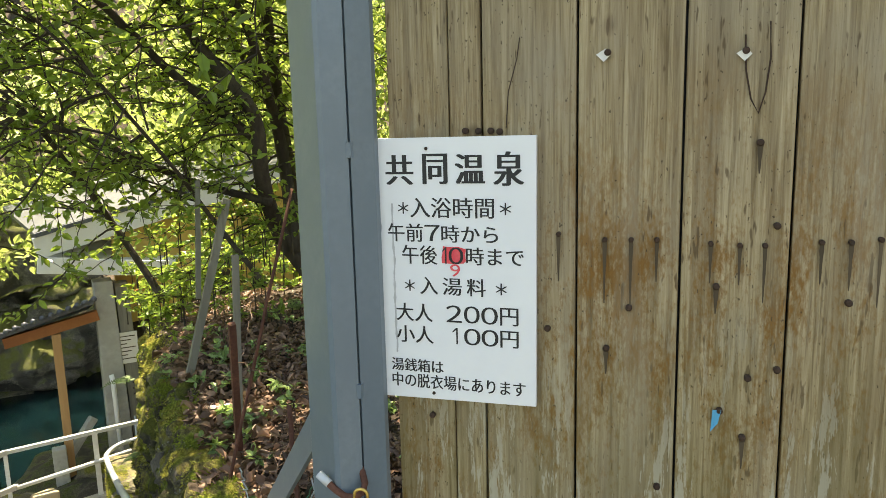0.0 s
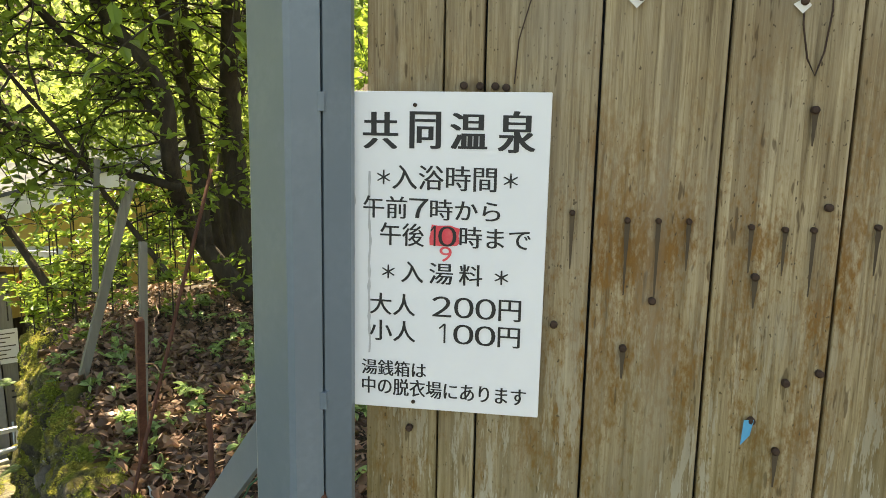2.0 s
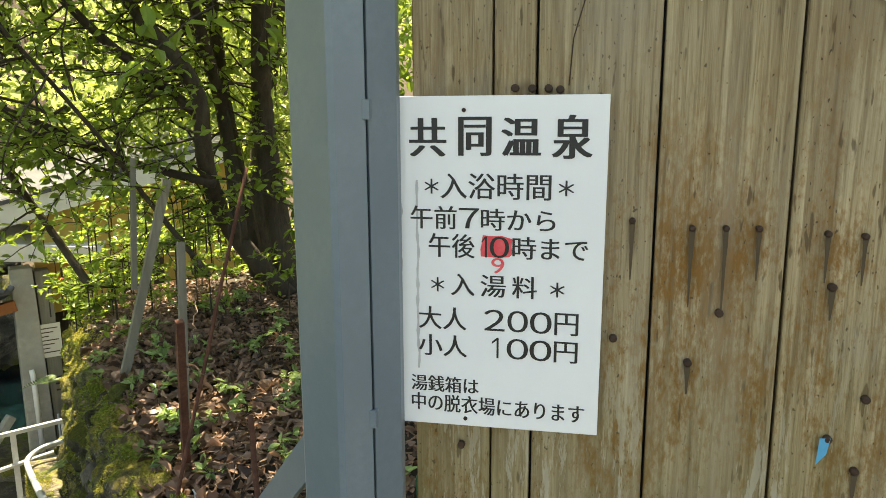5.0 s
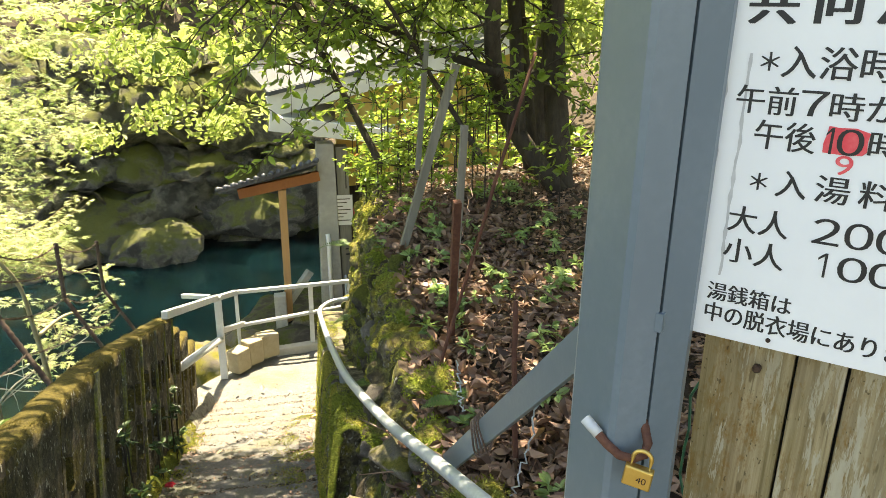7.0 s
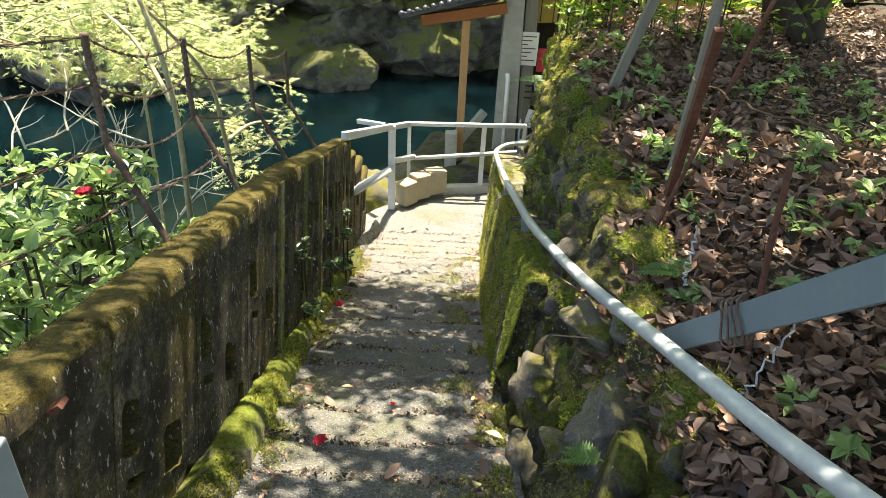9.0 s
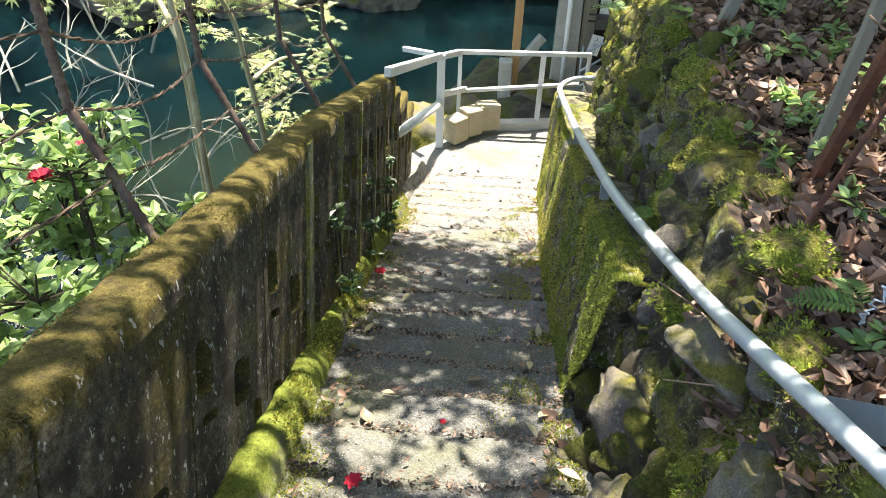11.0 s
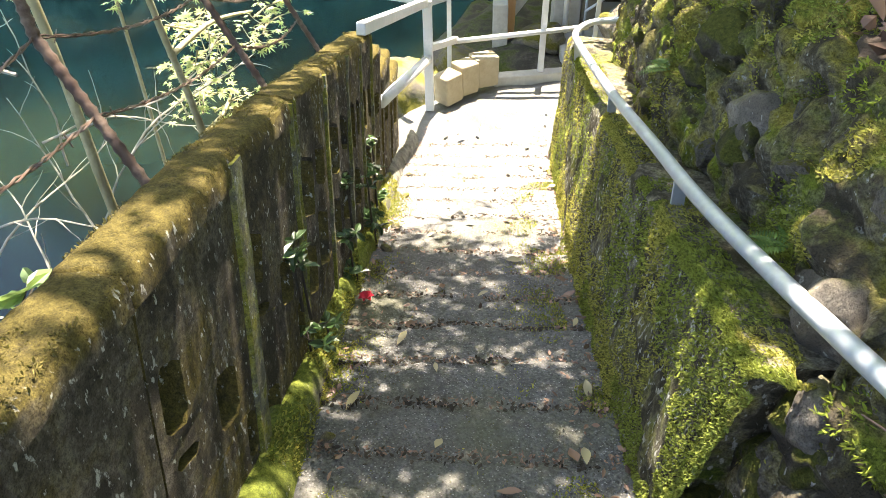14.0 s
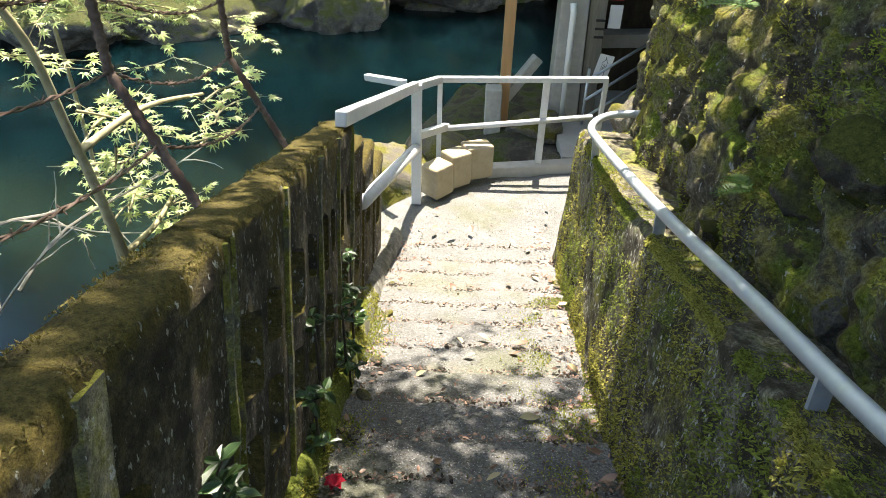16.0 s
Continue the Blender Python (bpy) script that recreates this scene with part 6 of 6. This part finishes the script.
# dark flakes added on each nosing to imitate the dark gap below it
edge_flakes = Shape()
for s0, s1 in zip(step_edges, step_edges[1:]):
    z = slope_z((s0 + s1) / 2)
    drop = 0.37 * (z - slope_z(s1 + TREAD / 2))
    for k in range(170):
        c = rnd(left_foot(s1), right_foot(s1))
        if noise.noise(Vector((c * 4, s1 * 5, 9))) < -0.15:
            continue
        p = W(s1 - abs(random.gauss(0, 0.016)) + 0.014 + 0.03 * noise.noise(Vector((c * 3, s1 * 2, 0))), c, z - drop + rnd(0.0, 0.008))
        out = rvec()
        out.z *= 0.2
        edge_flakes.leaf(p, out.normalized(), (Z + rvec() * 0.4).normalized(), rnd(0.008, 0.026), rnd(0.25, 0.7), rnd(-0.2, 0.3))
tagged(part("step_edge_line", edge_flakes, leafy("dark_edge_flake", (0.018, 0.014, 0.010), (0.06, 0.045, 0.032), 0.05, 0.9)), "dark flakes standing in for the dark gap at the step edges", "leaf litter", kind="stuff")
tagged(part("path_debris", sh, DEAD), "small brown leaf fragments along the steps", "leaf litter", kind="stuff")
leaf_mesh = []
for k in range(4):
    sh = Shape()
    n = 7
    L, wd_ = 1.0, 0.36 + 0.06 * k
    for i in range(n):
        f = i / (n - 1)
        w = wd_ * math.sin(math.pi * min(0.98, max(0.02, f)) ** 0.9) * 0.5
        zc = 0.12 * math.sin(f * 3 + k) + 0.02
        sh.v += [(f * L - 0.5, -w, zc + 0.1 * w), (f * L - 0.5, 0, zc - 0.02), (f * L - 0.5, w, zc + 0.16 * w * (1 + k))]
    for i in range(n - 1):
        for j in (0, 1):
            sh.f.append((3 * i + j, 3 * (i + 1) + j, 3 * (i + 1) + j + 1, 3 * i + j + 1))
    leaf_mesh.append((sh.mesh("fallen_leaf", PALELEAF if k < 2 else DEAD, True)))
for k in range(80):
    s = rnd(0.6, 7.6)
    c = rnd(left_foot(s) + 0.1, right_foot(s) - 0.02) if k % 3 else right_foot(s) - abs(random.gauss(0.06, 0.06))
    ob = new("fallen_leaf", leaf_mesh[k % 4])
    ob.location = W(s, c, slope_z(s) + 0.02)
    ob.rotation_euler = (radians(rnd(-12, 12)), radians(rnd(-12, 12)) + 0.2, rnd(0, 6.28))
    ob.scale = [rnd(0.045, 0.085)] * 3
    tagged(ob, "curled pale dead leaf on the steps" if k % 4 < 2 else "curled brown dead leaf on the steps", "leaf", "fallen leaves on the steps")
for s, c, r in ((2.33, -0.34, 0.035), (4.17, -0.57, 0.038), (2.7, -0.1, 0.014)):
    base = W(s, c, slope_z(s) + 0.025)
    fl = thing("fallen_camellia", "fallen red camellia flower on the steps", "flower", base, "fallen camellias")
    for k in range(7):
        a = k * 0.9
        d = Vector((math.cos(a), math.sin(a), 0.5))
        sh = Shape()
        sh.leaf(Vector((0, 0, 0)), d.normalized(), Z, r * rnd(0.9, 1.2), 0.9, 0.35)
        part("petal", sh, PETAL, fl)
for s, c, z in ((2.7, -1.1, 0.15), (2.5, -1.1, 0.18), (9.4, 1.3, -1.0), (6.3, 0.9, 0.25), (4.0, -2.5, 0.9)):
    base = W(s, c, z)
    fl = thing("camellia_flower", "red camellia flower caught in branches", "flower", base, "camellias in branches")
    for k in range(8):
        a = k * 0.8
        d = Vector((math.cos(a), math.sin(a), 0.3))
        sh = Shape()
        sh.leaf(Vector((0, 0, 0)), d.normalized(), Z, 0.035, 0.9, 0.35)
        part("petal", sh, PETAL, fl)

# ---- grit and pebbles on the steps ----
random.seed(38)
sh = Shape()
for k in range(7000):
    s = 0.4 + 7.2 * random.random() ** 1.2
    c = rnd(left_foot(s), right_foot(s))
    r = rnd(0.0015, 0.0045) * (2.2 if random.random() < 0.03 else 1)
    p = W(s, c, slope_z(s) + 0.006)
    a, b_, d = rvec() * r, rvec() * r, Z * r * 0.8
    sh.add([p + a, p + b_, p - a, p - b_, p + d], [(0, 1, 4), (1, 2, 4), (2, 3, 4), (3, 0, 4)])
tagged(part("grit", sh, PALE), "loose grit and pebbles on the worn steps", "gravel", kind="stuff")
for k in range(16):
    s = rnd(1.5, 6.4)
    c = right_foot(s) - abs(random.gauss(0.05, 0.05)) if k % 2 else left_foot(s) + 0.06 + abs(random.gauss(0, 0.05))
    ob = part("pebble", boulder_shape((rnd(0.02, 0.045), rnd(0.018, 0.03), rnd(0.01, 0.018)), 90 + k, 2, 0.3), PALE, smooth=True)
    ob.location = W(s, c, slope_z(s) + 0.012)
    ob.rotation_euler[2] = rnd(0, 6)
    tagged(ob, "small grey pebble lying beside the path edge", "pebble", "pebbles on the steps")

# ---- moss tufts ----
random.seed(44)
MOSSBLADE = leafy("moss_blade", (0.05, 0.045, 0.01), (0.40, 0.37, 0.085), 0.35, 0.9, (0.4, 0.45, 0.09))
GREENBLADE = leafy("green_moss_blade", (0.06, 0.072, 0.01), (0.25, 0.29, 0.055), 0.35, 0.9, (0.36, 0.42, 0.08))
sh, green = Shape(), Shape()
for k in range(190000):
    s = 2.9 + 4.5 * random.random() ** 1.6
    on_wall = k % 2 == 0 and s < 6.7
    p = low_wall(s, rnd(0.2, 3.4)) if on_wall else bank(s, rnd(0.3, 4.2))
    cover = noise.noise(p * 2.6) + 0.5 * noise.noise(p * 9)
    if cover < (-0.28 if on_wall else -0.02):
        continue
    out = (-ACROSS * 0.8 + rvec() * 0.8 + Z * 0.2).normalized()
    fresh = noise.noise(p * 2.1 + Vector((7, 3, 1))) + 0.4 * noise.noise(p * 7) > (-0.02 if on_wall else 0.05)
    (green if fresh else sh).leaf(p - out * 0.004, out, rvec(), rnd(0.007, 0.017) * (1.3 if cover > 0.3 else 1), 0.35, 0.2)
for k in range(14000):
    s = rnd(0.9, 2.9)
    p = bank(s, rnd(0.3, 3.6))
    if noise.noise(p * 3.0) < 0.0:
        continue
    out = (-ACROSS * 0.6 + rvec() * 0.8 + Z * 0.4).normalized()
    sh.leaf(p - out * 0.004, out, rvec(), rnd(0.007, 0.017), 0.35, 0.2)
for k in range(46000):
    s = rnd(1.2, 6.0)
    c = right_foot(s) + 0.03 - abs(random.gauss(0, 0.14)) if k % 3 else left_foot(s) + 0.02 + abs(random.gauss(0, 0.06))
    if noise.noise(Vector((s * 2.3, c * 4, 4))) < 0.0:
        continue
    p = W(s, c, slope_z(s) + 0.004)
    (green if k % 2 else sh).leaf(p, (Z + rvec() * 0.9).normalized(), rvec(), rnd(0.007, 0.016), 0.4, 0.2)
tagged(part("moss", sh, MOSSBLADE), "tufts of olive and brown moss on the bank", "moss", kind="stuff")
tagged(part("moss", green, GREENBLADE), "tufts of fresh green moss on the bank", "moss", kind="stuff")
sh = Shape()
OLIVE = leafy("olive_moss", (0.05, 0.038, 0.010), (0.14, 0.11, 0.03), 0.25, 0.9)
for k in range(16000):
    s = rnd(1.34, 5.56)
    c = rnd(C_OUT, C_IN)
    p = W(s, c, coping_z(s) - 0.006)
    if noise.noise(p * 4.0) < -0.05:
        continue
    sh.leaf(p, (Z + rvec() * 1.2).normalized(), rvec(), rnd(0.005, 0.011), 0.45, 0.2)
KERBMOSS = sh
sh = Shape()
for k in range(12000):
    s = rnd(1.0, 5.9)
    lf = left_foot(s)
    t = rnd(-0.2, 1.0) * math.pi / 2
    p = W(s, lf - 0.05 + math.cos(t) * 0.088, slope_z(s) - 0.06 + max(0, math.sin(t)) ** 0.6 * 0.165)
    if noise.noise(p * 4.0) < -0.1:
        continue
    sh.leaf(p, (Z + ACROSS * rnd(0, 1) + rvec() * 0.6).normalized(), rvec(), rnd(0.008, 0.02), 0.45, 0.2)
tagged(part("kerb_moss", sh, MOSSBLADE), "bright green moss cushions along the kerb", "moss", kind="stuff")
tagged(part("coping_moss", KERBMOSS, OLIVE), "olive brown moss on the coping", "moss", kind="stuff")

# moss cushions on the bank's edge
GREENMOSS = leafy("cushion_moss", (0.07, 0.09, 0.008), (0.27, 0.32, 0.04), 0.3, 0.9)
for k, (s, c, r, lift) in enumerate(((1.95, 0.82, 0.13, 0.0), (2.3, 0.74, 0.12, 0.0), (2.62, 0.8, 0.13, 0.03), (2.95, 0.82, 0.15, 0.02), (3.2, 0.74, 0.12, -0.1), (3.45, 0.84, 0.14, 0.0), (3.8, 0.82, 0.1, 0.0),
                                     (2.1, 0.56, 0.09, 0.02), (1.45, 0.68, 0.11, 0.0), (1.72, 0.52, 0.08, 0.0), (2.75, 0.62, 0.1, 0.0), (4.4, 0.84, 0.12, 0.0))):
    base = W(s, c, bank_at(s, c) + lift)
    ob = thing("moss_cushion", "rounded cushion of bright green moss on the bank", "moss", base, "moss cushions on the bank")
    body = boulder_shape((r, r * 0.85, r * 0.6), 80 + k, 3, 0.45)
    part("mound", body, CLIFF, ob, smooth=True)
    sh = Shape()
    for _ in range(1300):
        p = Vector(random.choice(body.v)) + rvec() * 0.008
        if p.z > -0.03:
            sh.leaf(p, (p.normalized() + rvec() * 0.9).normalized(), rvec(), rnd(0.009, 0.02), 0.3, 0.2)
    tagged(part("moss_tuft", sh, GREENMOSS if k % 3 else MOSSBLADE, ob), kind="stuff")

# ---- wooded slopes beyond ----
random.seed(55)


def wooded(name, label, spots, material, size, per, spread):
    """Foliage masses made of many separate leaves."""
    sh = Shape()
    for p, k in spots:
        for _ in range(int(per * k)):
            d = rvec()
            q = p + Vector((d.x, d.y, d.z * 0.6)) * spread * k * random.random() ** 0.4
            sh.leaf(q, rvec(), (Z * 0.7 + rvec()).normalized(), size * rnd(0.6, 1.4), 0.6, 0.2)
    tagged(part(name, sh, material), label, "woodland", kind="stuff")


spots = []
for k in range(520):
    c, v = rnd(-34, 26), 34 * random.random() ** 1.3
    spots.append((far_hill(c, v) + Vector((0, 0, rnd(0.2, 1.6))), rnd(0.7, 1.5)))
wooded("far_woodland", "dense green woodland on the slope across the river", spots, FARLEAF, 0.3, 95, 1.7)
spots = [(W(rnd(15.5, 20), rnd(-12, 5), rnd(-1.2, 1.0)), rnd(0.5, 1.0)) for _ in range(46)]
wooded("rock_shrubs", "shrubs and hanging leaves over the river rocks", spots, FARLEAF, 0.16, 150, 0.8)
spots = [(W(rnd(-1, 14), rnd(6, 16), rnd(0.5, 5)), rnd(0.8, 1.5)) for _ in range(130)]
wooded("near_woodland", "dense evergreen woodland behind the bank", spots, LEAF, 0.22, 150, 1.4)
spots = [(W(rnd(11.5, 15), rnd(2.5, 7), rnd(0.5, 4.5)), rnd(0.7, 1.2)) for _ in range(60)]
wooded("hut_trees", "sunlit trees behind the hut roof", spots, FARLEAF, 0.13, 240, 1.1)
spots = [(W(rnd(13, 16.5), rnd(-9, 0.5), rnd(1.6, 5.5)), rnd(0.6, 1.1)) for _ in range(40)]
wooded("riverside_foliage", "bright spring foliage hanging over the river", spots, MAPLE, 0.13, 170, 1.0)
trunks = Shape()
for k in range(26):
    c = rnd(-14, 12)
    p = far_hill(c, rnd(0.5, 10))
    trunks.tube([p - Z, p + Z * 3 + rvec() * 0.4, p + Z * 7 + rvec()], [0.16, 0.12, 0.07], 7)
tagged(part("far_trunks", trunks, BARK), "dark trunks standing in the woodland", "trunks", kind="stuff")
